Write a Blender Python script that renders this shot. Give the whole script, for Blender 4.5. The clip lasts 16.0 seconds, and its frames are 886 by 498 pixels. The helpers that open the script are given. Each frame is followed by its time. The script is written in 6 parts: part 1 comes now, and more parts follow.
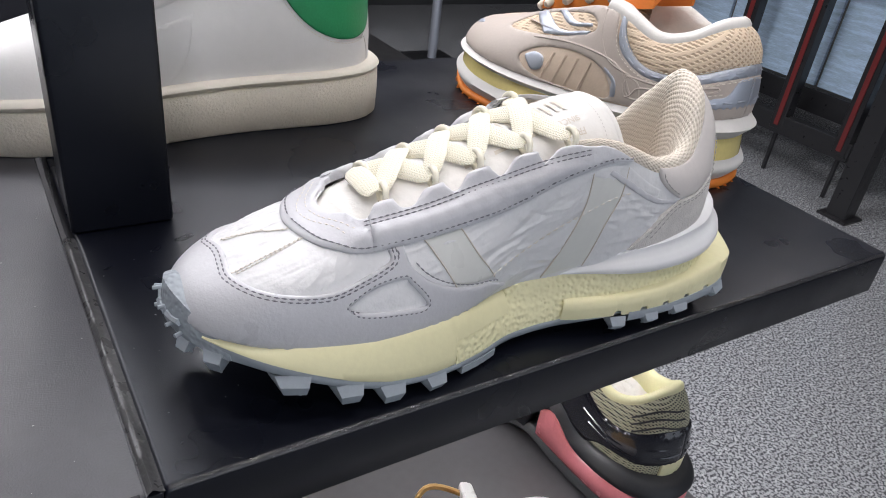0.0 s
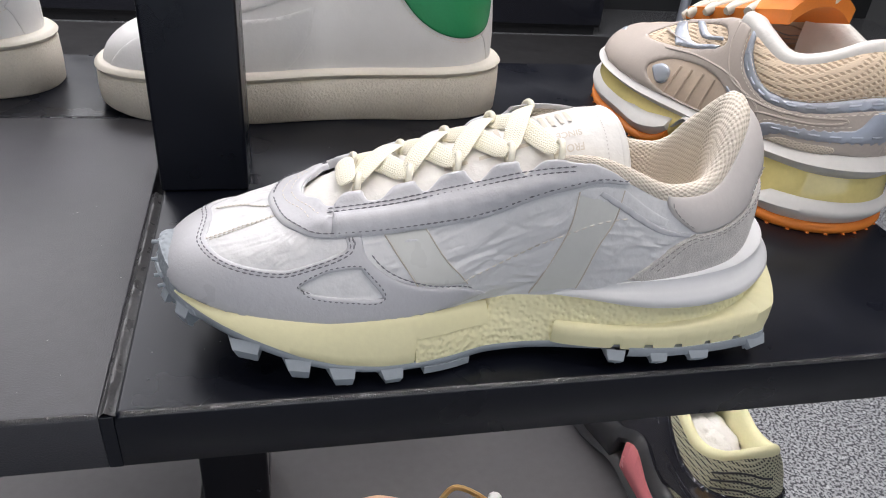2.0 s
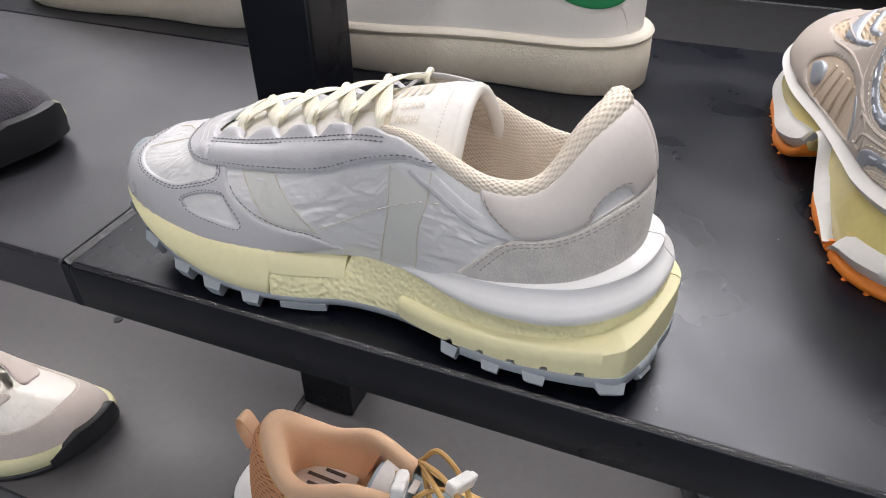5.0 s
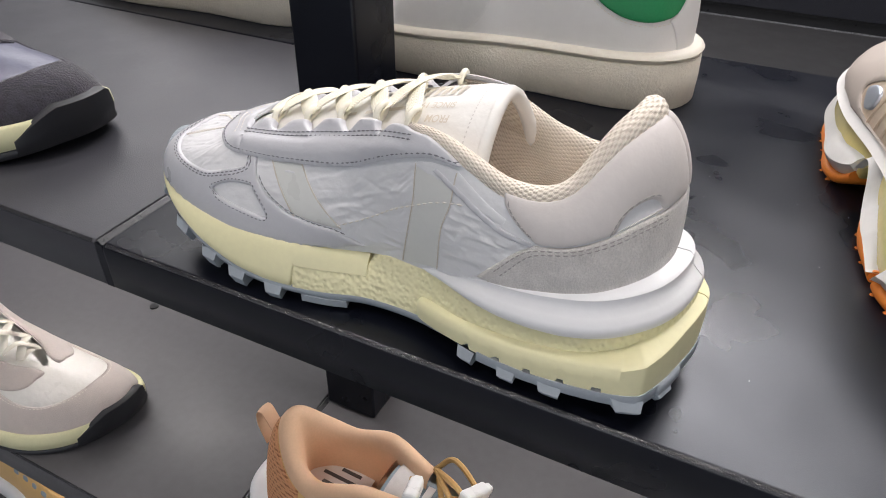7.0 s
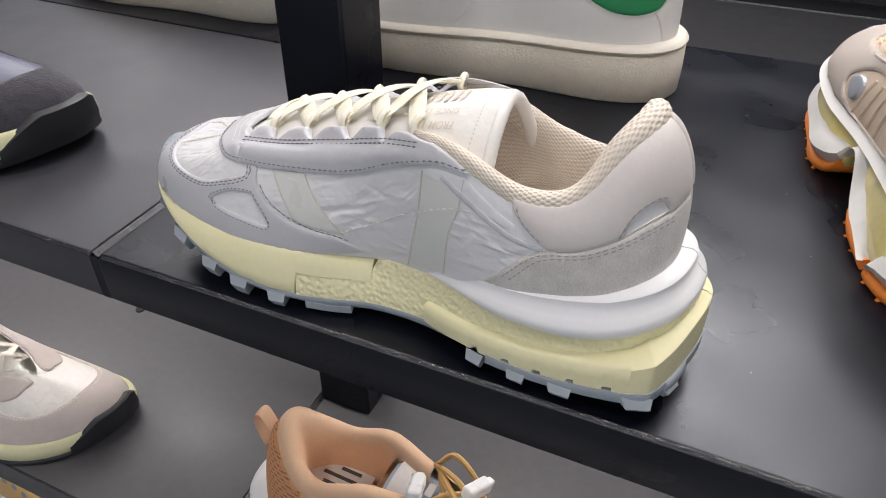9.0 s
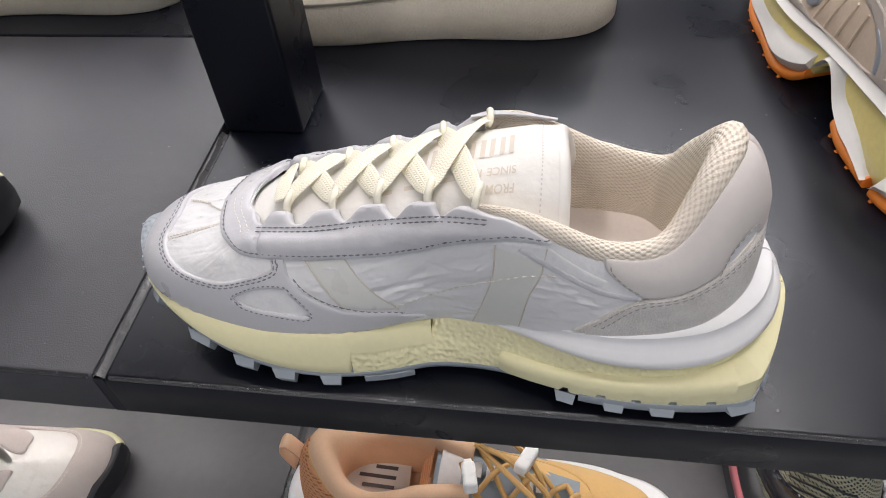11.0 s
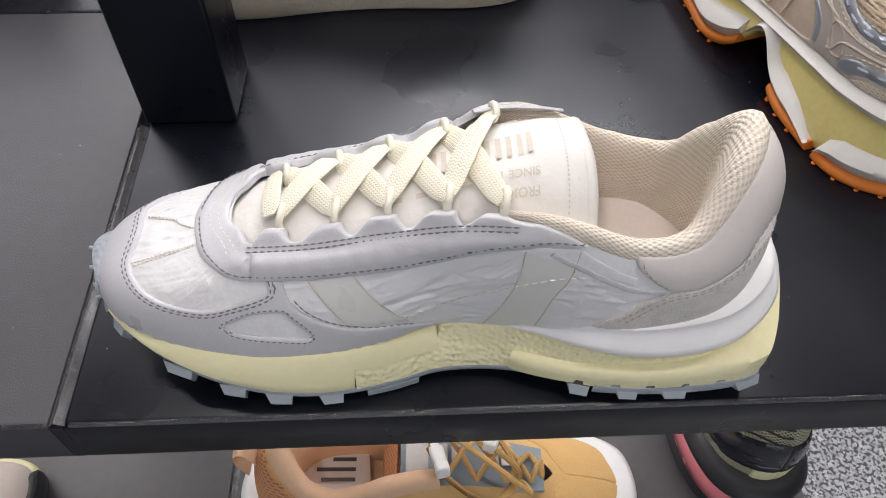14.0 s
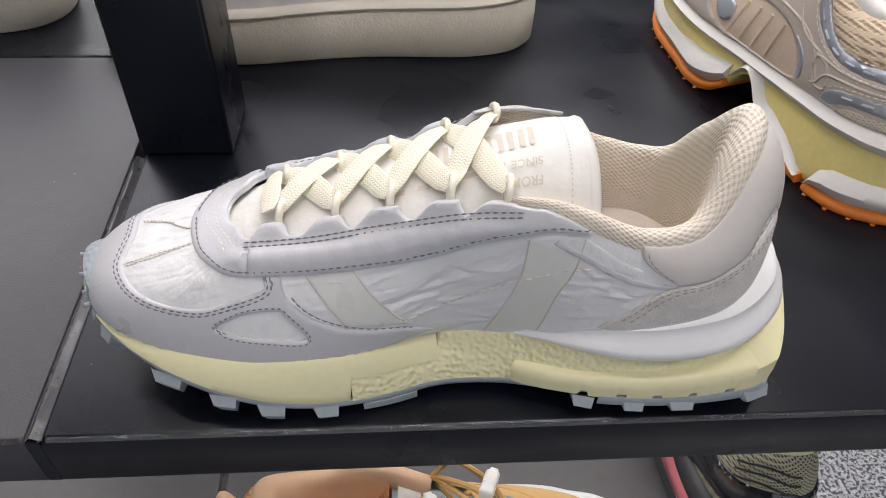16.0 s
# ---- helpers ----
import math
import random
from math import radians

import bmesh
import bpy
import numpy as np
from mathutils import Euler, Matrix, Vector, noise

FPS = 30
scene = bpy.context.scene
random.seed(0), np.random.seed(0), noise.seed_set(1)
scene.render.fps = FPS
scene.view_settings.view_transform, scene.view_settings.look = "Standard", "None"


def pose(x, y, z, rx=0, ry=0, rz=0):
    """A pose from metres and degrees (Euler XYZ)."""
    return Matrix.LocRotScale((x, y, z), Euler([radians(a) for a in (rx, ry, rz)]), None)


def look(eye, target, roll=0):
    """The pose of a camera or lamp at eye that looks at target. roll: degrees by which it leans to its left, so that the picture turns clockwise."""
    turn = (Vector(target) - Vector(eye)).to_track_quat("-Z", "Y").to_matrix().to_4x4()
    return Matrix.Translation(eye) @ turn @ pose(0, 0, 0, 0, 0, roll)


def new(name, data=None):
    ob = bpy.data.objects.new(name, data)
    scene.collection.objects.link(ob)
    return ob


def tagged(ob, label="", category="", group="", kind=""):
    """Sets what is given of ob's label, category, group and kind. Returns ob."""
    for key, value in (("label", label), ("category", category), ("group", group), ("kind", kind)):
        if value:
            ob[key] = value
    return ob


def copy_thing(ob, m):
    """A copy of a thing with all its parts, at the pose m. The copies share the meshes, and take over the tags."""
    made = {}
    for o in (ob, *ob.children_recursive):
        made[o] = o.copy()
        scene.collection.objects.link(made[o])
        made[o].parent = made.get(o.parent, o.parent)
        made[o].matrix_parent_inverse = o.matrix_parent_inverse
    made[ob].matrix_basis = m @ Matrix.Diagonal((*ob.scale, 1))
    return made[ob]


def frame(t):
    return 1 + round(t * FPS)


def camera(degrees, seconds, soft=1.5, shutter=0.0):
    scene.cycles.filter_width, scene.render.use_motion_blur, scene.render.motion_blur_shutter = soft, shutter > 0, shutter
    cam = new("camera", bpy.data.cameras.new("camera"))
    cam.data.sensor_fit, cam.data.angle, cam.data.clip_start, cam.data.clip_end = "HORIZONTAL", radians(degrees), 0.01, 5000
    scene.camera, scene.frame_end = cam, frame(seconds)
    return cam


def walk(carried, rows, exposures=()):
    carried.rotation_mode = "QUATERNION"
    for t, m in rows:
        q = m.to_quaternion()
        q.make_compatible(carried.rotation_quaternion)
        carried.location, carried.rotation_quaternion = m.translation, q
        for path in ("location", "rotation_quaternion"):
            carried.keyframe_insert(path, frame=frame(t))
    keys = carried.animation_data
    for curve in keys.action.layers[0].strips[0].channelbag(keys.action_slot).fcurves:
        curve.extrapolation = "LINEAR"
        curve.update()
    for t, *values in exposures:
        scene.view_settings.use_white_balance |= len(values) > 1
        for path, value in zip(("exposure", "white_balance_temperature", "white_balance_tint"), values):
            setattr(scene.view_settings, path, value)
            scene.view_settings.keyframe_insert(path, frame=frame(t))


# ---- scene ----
cam = camera(63.9, 16.0, soft=1.0)
PATH = [
    (0, (-0.019, -0.192, 1.297), (0.962, 1.228, 0.286), 7.6),
    (0.5, (-0.005, -0.203, 1.299), (0.892, 1.264, 0.276), 7.5),
    (1, (0.018, -0.213, 1.302), (0.788, 1.319, 0.273), 7.0),
    (1.5, (0.049, -0.224, 1.305), (0.658, 1.371, 0.263), 6.6),
    (2, (0.082, -0.232, 1.308), (0.493, 1.408, 0.24), 5.6),
    (2.5, (0.122, -0.235, 1.312), (0.327, 1.418, 0.206), 4.6),
    (3, (0.169, -0.241, 1.312), (0.186, 1.427, 0.208), 3.4),
    (3.5, (0.215, -0.235, 1.316), (0.034, 1.393, 0.168), 2.0),
    (4, (0.261, -0.232, 1.315), (-0.1, 1.367, 0.168), 0.5),
    (4.2, (0.277, -0.228, 1.316), (-0.141, 1.348, 0.157), 0.1),
    (6.3, (0.335, -0.199, 1.312), (-0.443, 1.228, 0.146), -1.0),
    (6.5, (0.325, -0.205, 1.308), (-0.409, 1.26, 0.161), 0.2),
    (7, (0.326, -0.207, 1.31), (-0.407, 1.254, 0.158), 0.5),
    (7.5, (0.325, -0.208, 1.31), (-0.406, 1.254, 0.157), 1.1),
    (8, (0.325, -0.21, 1.311), (-0.406, 1.252, 0.159), 1.1),
    (8.2, (0.325, -0.211, 1.311), (-0.408, 1.251, 0.159), 1.1),
    (10.3, (0.262, -0.188, 1.345), (-0.183, 1.222, -0.001), -4.8),
    (10.5, (0.253, -0.18, 1.35), (-0.168, 1.206, -0.029), -5.8),
    (11, (0.222, -0.166, 1.366), (-0.078, 1.177, -0.086), -6.3),
    (11.5, (0.197, -0.156, 1.373), (0.003, 1.147, -0.132), -5.4),
    (12, (0.183, -0.149, 1.375), (0.081, 1.124, -0.163), -3.9),
    (12.5, (0.171, -0.141, 1.375), (0.142, 1.109, -0.186), -2.1),
    (13, (0.168, -0.14, 1.372), (0.187, 1.103, -0.195), -0.8),
    (13.5, (0.166, -0.142, 1.372), (0.212, 1.102, -0.193), 0.0),
    (14, (0.163, -0.141, 1.37), (0.232, 1.116, -0.185), 0.9),
    (14.5, (0.163, -0.142, 1.367), (0.241, 1.14, -0.166), 1.2),
    (15, (0.162, -0.149, 1.36), (0.257, 1.172, -0.139), 1.7),
    (15.5, (0.16, -0.157, 1.353), (0.265, 1.219, -0.094), 2.0),
    (16, (0.156, -0.165, 1.342), (0.273, 1.279, -0.036), 2.1),
]
walk(cam, [(t, look(eye, target, roll)) for t, eye, target, roll in PATH], [(0, -0.15, 6400, 12), (3.5, -0.12, 6620, 12), (8, -0.11, 6630, 12), (11, -0.26, 6640, 12.5), (16, -0.29, 6640, 12.5)])

# ---- world, light, exposure ----
world = bpy.data.worlds.new("world")
scene.world = world
world.use_nodes = True
world.node_tree.nodes["Background"].inputs[0].default_value = (0.80, 0.88, 1.0, 1)
world.node_tree.nodes["Background"].inputs[1].default_value = 0.25


def area_lamp(x, y, z, sx, sy, watts, color=(1.0, 0.962, 0.945)):
    data = bpy.data.lights.new("lamp", "AREA")
    data.shape, data.size, data.size_y, data.energy, data.color = "RECTANGLE", sx, sy, watts, color
    ob = new("lamp", data)
    ob.matrix_world = pose(x, y, z)
    return ob


LAMPS = [(-0.50, 0.40, 6.6), (0.45, -0.15, 8.5), (-0.35, -0.85, 9), (0.95, 0.75, 8), (1.5, -0.9, 9), (0.3, 1.9, 6), (-0.6, -2.0, 6), (2.9, 0.9, 10), (2.2, 2.8, 8)]
CEILING = 3.0
for lx, ly, lw in LAMPS:
    area_lamp(lx, ly, CEILING - 0.115, 0.14, 0.14, lw).data.shape = "DISK"

# broad light panel over the far side of the shop
PANEL = (-1.80, 2.85, 2.4, 3.2)
area_lamp(PANEL[0], PANEL[1], CEILING - 0.03, PANEL[2], PANEL[3], 92, (0.97, 0.97, 1.0))

PANEL_B = (0.45, 1.62, 1.4, 0.62)
area_lamp(PANEL_B[0], PANEL_B[1], CEILING - 0.03, PANEL_B[2], PANEL_B[3], 58, (0.97, 0.97, 1.0))

# strip lights under the shelf boards
STRIPS = [(-0.36, 0.20), (0.29, 0.20)]
for sx, sy in STRIPS:
    area_lamp(sx, sy, 1.08 - 0.048, 0.44, 0.02, 1.15 if sx < 0 else 0.85, (1.0, 0.975, 0.96))
    area_lamp(sx, sy, 1.08 - 0.31 - 0.048, 0.44, 0.02, 0.9, (1.0, 0.96, 0.92))

# daylight through the shop window behind the camera
window_light = area_lamp(0.4, -3.42, 1.55, 4.4, 2.3, 8, (0.74, 0.85, 1.0))
window_light.matrix_world = pose(0.4, -3.42, 1.55, 90, 0, 0)

# ---- materials ----


def material(name, color, rough=0.5, metal=0.0, vary=0.06, scale=60.0, bump=0.0, bump_scale=400.0, spots=None, coat=0.0, sheen=0.0, voronoi=False, alpha=1.0, trans=0.0, aniso=None, noise_rough=0.08):
    """A procedural surface: colour with fine and broad variation, uneven gloss and relief, in metres."""
    m = bpy.data.materials.new(name)
    m.use_nodes = True
    nt = m.node_tree
    b = nt.nodes["Principled BSDF"]
    tc = nt.nodes.new("ShaderNodeTexCoord")
    src = tc.outputs["Object"]
    if aniso:
        mp = nt.nodes.new("ShaderNodeMapping")
        mp.inputs["Scale"].default_value = aniso
        nt.links.new(src, mp.inputs["Vector"])
        src = mp.outputs["Vector"]
    fine = nt.nodes.new("ShaderNodeTexNoise")
    fine.inputs["Scale"].default_value, fine.inputs["Detail"].default_value = scale * 8, 4
    broad = nt.nodes.new("ShaderNodeTexNoise")
    broad.inputs["Scale"].default_value, broad.inputs["Detail"].default_value = scale, 3
    for n in (fine, broad):
        nt.links.new(src, n.inputs["Vector"])
    mixn = nt.nodes.new("ShaderNodeMath")
    mixn.operation = "ADD"
    nt.links.new(fine.outputs["Fac"], mixn.inputs[0])
    nt.links.new(broad.outputs["Fac"], mixn.inputs[1])
    ramp = nt.nodes.new("ShaderNodeMapRange")
    ramp.inputs["From Min"].default_value, ramp.inputs["From Max"].default_value = 0.6, 1.4
    ramp.inputs["To Min"].default_value, ramp.inputs["To Max"].default_value = 1 - vary, 1 + vary
    nt.links.new(mixn.outputs[0], ramp.inputs["Value"])
    mul = nt.nodes.new("ShaderNodeVectorMath")
    mul.operation = "SCALE"
    mul.inputs[0].default_value = color
    nt.links.new(ramp.outputs["Result"], mul.inputs["Scale"])
    out = mul.outputs["Vector"]
    if spots:
        col, size, low, high = spots
        sp = nt.nodes.new("ShaderNodeTexNoise")
        sp.inputs["Scale"].default_value, sp.inputs["Detail"].default_value = size, 2
        nt.links.new(src, sp.inputs["Vector"])
        rg = nt.nodes.new("ShaderNodeMapRange")
        rg.inputs["From Min"].default_value, rg.inputs["From Max"].default_value = low, high
        nt.links.new(sp.outputs["Fac"], rg.inputs["Value"])
        mx = nt.nodes.new("ShaderNodeMix")
        mx.data_type = "RGBA"
        nt.links.new(rg.outputs["Result"], mx.inputs["Factor"])
        nt.links.new(out, mx.inputs["A"])
        mx.inputs["B"].default_value = (*col, 1)
        out = mx.outputs["Result"]
    nt.links.new(out, b.inputs["Base Color"])
    rr = nt.nodes.new("ShaderNodeMapRange")
    rr.inputs["From Min"].default_value, rr.inputs["From Max"].default_value = 0.3, 0.7
    rr.inputs["To Min"].default_value, rr.inputs["To Max"].default_value = max(rough - noise_rough, 0.02), min(rough + noise_rough, 1)
    nt.links.new(broad.outputs["Fac"], rr.inputs["Value"])
    nt.links.new(rr.outputs["Result"], b.inputs["Roughness"])
    b.inputs["Metallic"].default_value = metal
    b.inputs["Coat Weight"].default_value = coat
    b.inputs["Sheen Weight"].default_value = sheen
    b.inputs["Transmission Weight"].default_value = trans
    if bump:
        if voronoi:
            bt = nt.nodes.new("ShaderNodeTexVoronoi")
            bt.feature = "SMOOTH_F1"
            bt.inputs["Scale"].default_value = bump_scale
            h = bt.outputs["Distance"]
        else:
            bt = nt.nodes.new("ShaderNodeTexNoise")
            bt.inputs["Scale"].default_value, bt.inputs["Detail"].default_value = bump_scale, 5
            h = bt.outputs["Fac"]
        nt.links.new(src, bt.inputs["Vector"])
        bp = nt.nodes.new("ShaderNodeBump")
        bp.inputs["Strength"].default_value = 1.0
        bp.inputs["Distance"].default_value = bump
        nt.links.new(h, bp.inputs["Height"])
        nt.links.new(bp.outputs["Normal"], b.inputs["Normal"])
    return m


def weave(name, color, deep, pitch=0.0026, depth=0.0005, rough=0.8, holes=True):
    """A knit: staggered rows of small sunk gaps between the yarns."""
    m = material(name, color, rough, vary=0.08, scale=200)
    nt = m.node_tree
    b = nt.nodes["Principled BSDF"]
    old = b.inputs["Base Color"].links[0].from_socket
    tc = nt.nodes["Texture Coordinate"]
    bands = []
    for turn in ((40, 0, 45), (-40, 0, 45), (0, 52, 10)):
        mp = nt.nodes.new("ShaderNodeMapping")
        mp.inputs["Rotation"].default_value = [radians(v) for v in turn]
        wv = nt.nodes.new("ShaderNodeTexWave")
        wv.wave_type, wv.bands_direction = "BANDS", "Z"
        wv.inputs["Scale"].default_value = 0.314 / pitch
        wv.inputs["Distortion"].default_value, wv.inputs["Detail"].default_value = 0.6, 1
        nt.links.new(tc.outputs["Object"], mp.inputs["Vector"])
        nt.links.new(mp.outputs["Vector"], wv.inputs["Vector"])
        bands.append(wv.outputs["Fac"])
    mn = nt.nodes.new("ShaderNodeMath")
    mn.operation = "MAXIMUM"
    nt.links.new(bands[0], mn.inputs[0])
    nt.links.new(bands[1], mn.inputs[1])
    m2 = nt.nodes.new("ShaderNodeMath")
    m2.operation = "MULTIPLY_ADD"
    nt.links.new(bands[2], m2.inputs[0])
    m2.inputs[1].default_value = 0.35
    nt.links.new(mn.outputs[0], m2.inputs[2])
    rg = nt.nodes.new("ShaderNodeMapRange")
    rg.inputs["From Min"].default_value, rg.inputs["From Max"].default_value = 0.35, 1.0
    nt.links.new(m2.outputs[0], rg.inputs["Value"])
    mx = nt.nodes.new("ShaderNodeMix")
    mx.data_type = "RGBA"
    nt.links.new(rg.outputs["Result"], mx.inputs["Factor"])
    mx.inputs["A"].default_value = (*deep, 1)
    nt.links.new(old, mx.inputs["B"])
    nt.links.new(mx.outputs["Result"], b.inputs["Base Color"])
    bp = nt.nodes.new("ShaderNodeBump")
    bp.inputs["Distance"].default_value = depth
    nt.links.new(rg.outputs["Result"], bp.inputs["Height"])
    nt.links.new(bp.outputs["Normal"], b.inputs["Normal"])
    return m


def creases(m, scale, depth, fine=0.0):
    """Crumpled folds on a thin cloth: ridged relief at two sizes."""
    nt = m.node_tree
    b = nt.nodes["Principled BSDF"]
    tc = nt.nodes["Texture Coordinate"]
    wob = nt.nodes.new("ShaderNodeTexNoise")
    wob.inputs["Scale"].default_value = scale * 0.6
    nt.links.new(tc.outputs["Object"], wob.inputs["Vector"])
    mixv = nt.nodes.new("ShaderNodeVectorMath")
    mixv.operation = "MULTIPLY_ADD"
    nt.links.new(wob.outputs["Color"], mixv.inputs[0])
    mixv.inputs[1].default_value = (0.02, 0.02, 0.02)
    nt.links.new(tc.outputs["Object"], mixv.inputs[2])
    last_n = b.inputs["Normal"].links[0].from_socket if b.inputs["Normal"].links else None
    for sc, dp in ((scale, depth), (scale * 3.1, depth * 0.3)):
        nz = nt.nodes.new("ShaderNodeTexNoise")
        nz.noise_type = "RIDGED_MULTIFRACTAL"
        nz.inputs["Scale"].default_value, nz.inputs["Detail"].default_value = sc, 2
        nt.links.new(mixv.outputs["Vector"], nz.inputs["Vector"])
        bp = nt.nodes.new("ShaderNodeBump")
        bp.inputs["Distance"].default_value = dp
        nt.links.new(nz.outputs["Fac"], bp.inputs["Height"])
        if last_n:
            nt.links.new(last_n, bp.inputs["Normal"])
        last_n = bp.outputs["Normal"]
    nt.links.new(last_n, b.inputs["Normal"])
    return m


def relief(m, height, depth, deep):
    """Relief from a height between 0 and 1, with the shade of the hollows put into the colour as a darker tone."""
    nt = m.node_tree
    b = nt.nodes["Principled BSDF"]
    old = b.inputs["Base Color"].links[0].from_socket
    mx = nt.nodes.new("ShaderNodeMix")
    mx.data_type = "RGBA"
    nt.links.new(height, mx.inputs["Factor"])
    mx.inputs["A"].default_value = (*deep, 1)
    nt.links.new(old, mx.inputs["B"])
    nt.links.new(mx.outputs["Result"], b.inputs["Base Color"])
    bp = nt.nodes.new("ShaderNodeBump")
    bp.inputs["Distance"].default_value = depth
    nt.links.new(height, bp.inputs["Height"])
    nt.links.new(bp.outputs["Normal"], b.inputs["Normal"])
    return m


def sums(nt, op, a, b):
    """A math node; sockets or numbers in, one socket out."""
    n = nt.nodes.new("ShaderNodeMath")
    n.operation = op
    for k, v in enumerate((a, b)):
        if isinstance(v, (int, float)):
            n.inputs[k].default_value = v
        elif v is not None:
            nt.links.new(v, n.inputs[k])
    return n.outputs[0]


def metric_uv(m):
    nt = m.node_tree
    sp = nt.nodes.new("ShaderNodeSeparateXYZ")
    nt.links.new(nt.nodes["Texture Coordinate"].outputs["UV"], sp.inputs[0])
    return nt, sp.outputs[0], sp.outputs[1]


def braid(m, pitch, column, depth):
    """A plaited flat lace: slanting stitches in columns that alternate their slant."""
    nt, u, v = metric_uv(m)
    slant = sums(nt, "PINGPONG", v, column)
    ph = sums(nt, "MULTIPLY", sums(nt, "ADD", u, sums(nt, "MULTIPLY", slant, 0.8)), 2 * math.pi / pitch)
    wave = sums(nt, "MULTIPLY_ADD", sums(nt, "SINE", ph, None), 0.5)
    wave.node.inputs[2].default_value = 0.5
    rib = sums(nt, "POWER", sums(nt, "ABSOLUTE", sums(nt, "SINE", sums(nt, "MULTIPLY", v, math.pi / column), None), None), 0.55)
    both = sums(nt, "MULTIPLY", sums(nt, "POWER", wave, 0.45), sums(nt, "ADD", sums(nt, "MULTIPLY", rib, 0.75), 0.25))
    return relief(m, both, depth, (0.97, 0.90, 0.70))


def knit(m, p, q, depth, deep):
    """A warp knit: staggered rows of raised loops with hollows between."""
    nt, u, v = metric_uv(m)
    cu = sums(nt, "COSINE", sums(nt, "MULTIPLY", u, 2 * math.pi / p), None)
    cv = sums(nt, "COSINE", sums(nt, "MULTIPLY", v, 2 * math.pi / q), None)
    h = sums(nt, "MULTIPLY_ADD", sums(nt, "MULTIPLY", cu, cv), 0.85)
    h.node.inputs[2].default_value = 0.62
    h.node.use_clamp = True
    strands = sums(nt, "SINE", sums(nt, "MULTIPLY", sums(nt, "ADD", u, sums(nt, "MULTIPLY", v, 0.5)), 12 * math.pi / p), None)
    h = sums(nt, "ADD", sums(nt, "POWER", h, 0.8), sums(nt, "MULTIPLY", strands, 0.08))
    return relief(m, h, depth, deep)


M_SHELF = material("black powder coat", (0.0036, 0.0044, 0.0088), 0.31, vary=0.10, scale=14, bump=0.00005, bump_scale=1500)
# its grey and strong gloss paint the bright line along the board edge
M_EDGE = material("edge highlight grey", (0.030, 0.030, 0.034), 0.20, vary=0.08, scale=120, bump=0.00035, bump_scale=1500)
M_EDGE.node_tree.nodes["Principled BSDF"].inputs["Specular IOR Level"].default_value = 1.0
# lighter base colour stands in for the left board's brighter reflection
M_SHELFSIDE = material("sheen-lightened black powder coat", (0.046, 0.046, 0.054), 0.37, vary=0.12, scale=14, bump=0.0002, bump_scale=1100)
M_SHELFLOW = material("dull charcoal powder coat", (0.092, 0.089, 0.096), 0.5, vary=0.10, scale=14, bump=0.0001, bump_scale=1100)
M_DUST = material("pale dust", (0.30, 0.30, 0.30), 0.9)
M_SHELF.node_tree.nodes["Principled BSDF"].inputs["Specular IOR Level"].default_value = 0.38
M_SHELF.node_tree.nodes["Principled BSDF"].inputs["Specular Tint"].default_value = (0.92, 0.95, 1.0, 1)
M_JOINT = material("worn clear sealant", (0.055, 0.055, 0.058), 0.32, vary=0.25, scale=90, bump=0.0003, bump_scale=260, spots=((0.12, 0.12, 0.12), 240, 0.62, 0.72))
M_LEATHER = material("white leather", (0.61, 0.61, 0.64), 0.34, vary=0.02, scale=30, bump=0.00013, bump_scale=700)
M_NYLON = material("white nylon", (0.79, 0.79, 0.80), 0.36, vary=0.015, scale=30, bump=0.0022, bump_scale=60)
M_FILM = material("pale film", (0.745, 0.748, 0.715), 0.33, vary=0.02, scale=40, bump=0.0004, bump_scale=60)
M_BEIGE = material("pale beige leather", (0.70, 0.655, 0.63), 0.45, vary=0.03, scale=40, bump=0.0001, bump_scale=600)
M_SUEDE = material("grey suede", (0.69, 0.66, 0.63), 0.95, vary=0.16, scale=150, bump=0.0007, bump_scale=1300, sheen=0.25)
M_MESH = material("sand mesh lining", (0.90, 0.82, 0.71), 0.7, vary=0.06, scale=200)
M_INSOLE = material("insole", (0.72, 0.64, 0.59), 0.8, vary=0.04, scale=80, bump=0.0001)
M_LACE = material("cream lace", (1.0, 0.965, 0.82), 0.6, vary=0.04, scale=200, sheen=0.2)
M_CORD = material("cream cord loop", (0.93, 0.885, 0.74), 0.3, vary=0.04, scale=200)
M_YELLOW = material("pale yellow foam", (0.85, 0.80, 0.50), 0.45, vary=0.03, scale=40, bump=0.0001, bump_scale=300)
M_YELTEX = material("pebbled yellow foam", (0.88, 0.83, 0.52), 0.5, vary=0.03, scale=60, bump=0.0012, bump_scale=430, voronoi=True)
M_RUBBER = material("grey rubber", (0.36, 0.40, 0.44), 0.5, vary=0.05, scale=60, bump=0.0001)
M_RUBTEX = material("pebbled grey rubber", (0.36, 0.40, 0.44), 0.55, vary=0.05, scale=60, bump=0.0009, bump_scale=420, voronoi=True)
M_WEDGE = material("white foam", (0.86, 0.86, 0.87), 0.38, vary=0.015, scale=30, bump=0.00005)
M_TONGUE = material("white padded nylon", (0.80, 0.78, 0.745), 0.5, vary=0.02, scale=40, bump=0.0012, bump_scale=70)
M_PRINT = material("sand print", (0.66, 0.60, 0.52), 0.5)
# thread darkened to hold the shade of the stitch holes and grooves
M_STITCH = material("groove-shaded thread", (0.20, 0.20, 0.225), 0.7)
M_STITCHB = material("beige thread", (0.62, 0.59, 0.56), 0.7)
M_STITCHD = material("taupe thread", (0.40, 0.38, 0.36), 0.7)
M_SEAM = material("cream thread", (0.76, 0.72, 0.66), 0.6)
M_WHITE = material("white leather upper", (0.80, 0.79, 0.785), 0.42, vary=0.02, scale=20, bump=0.0001, bump_scale=500)
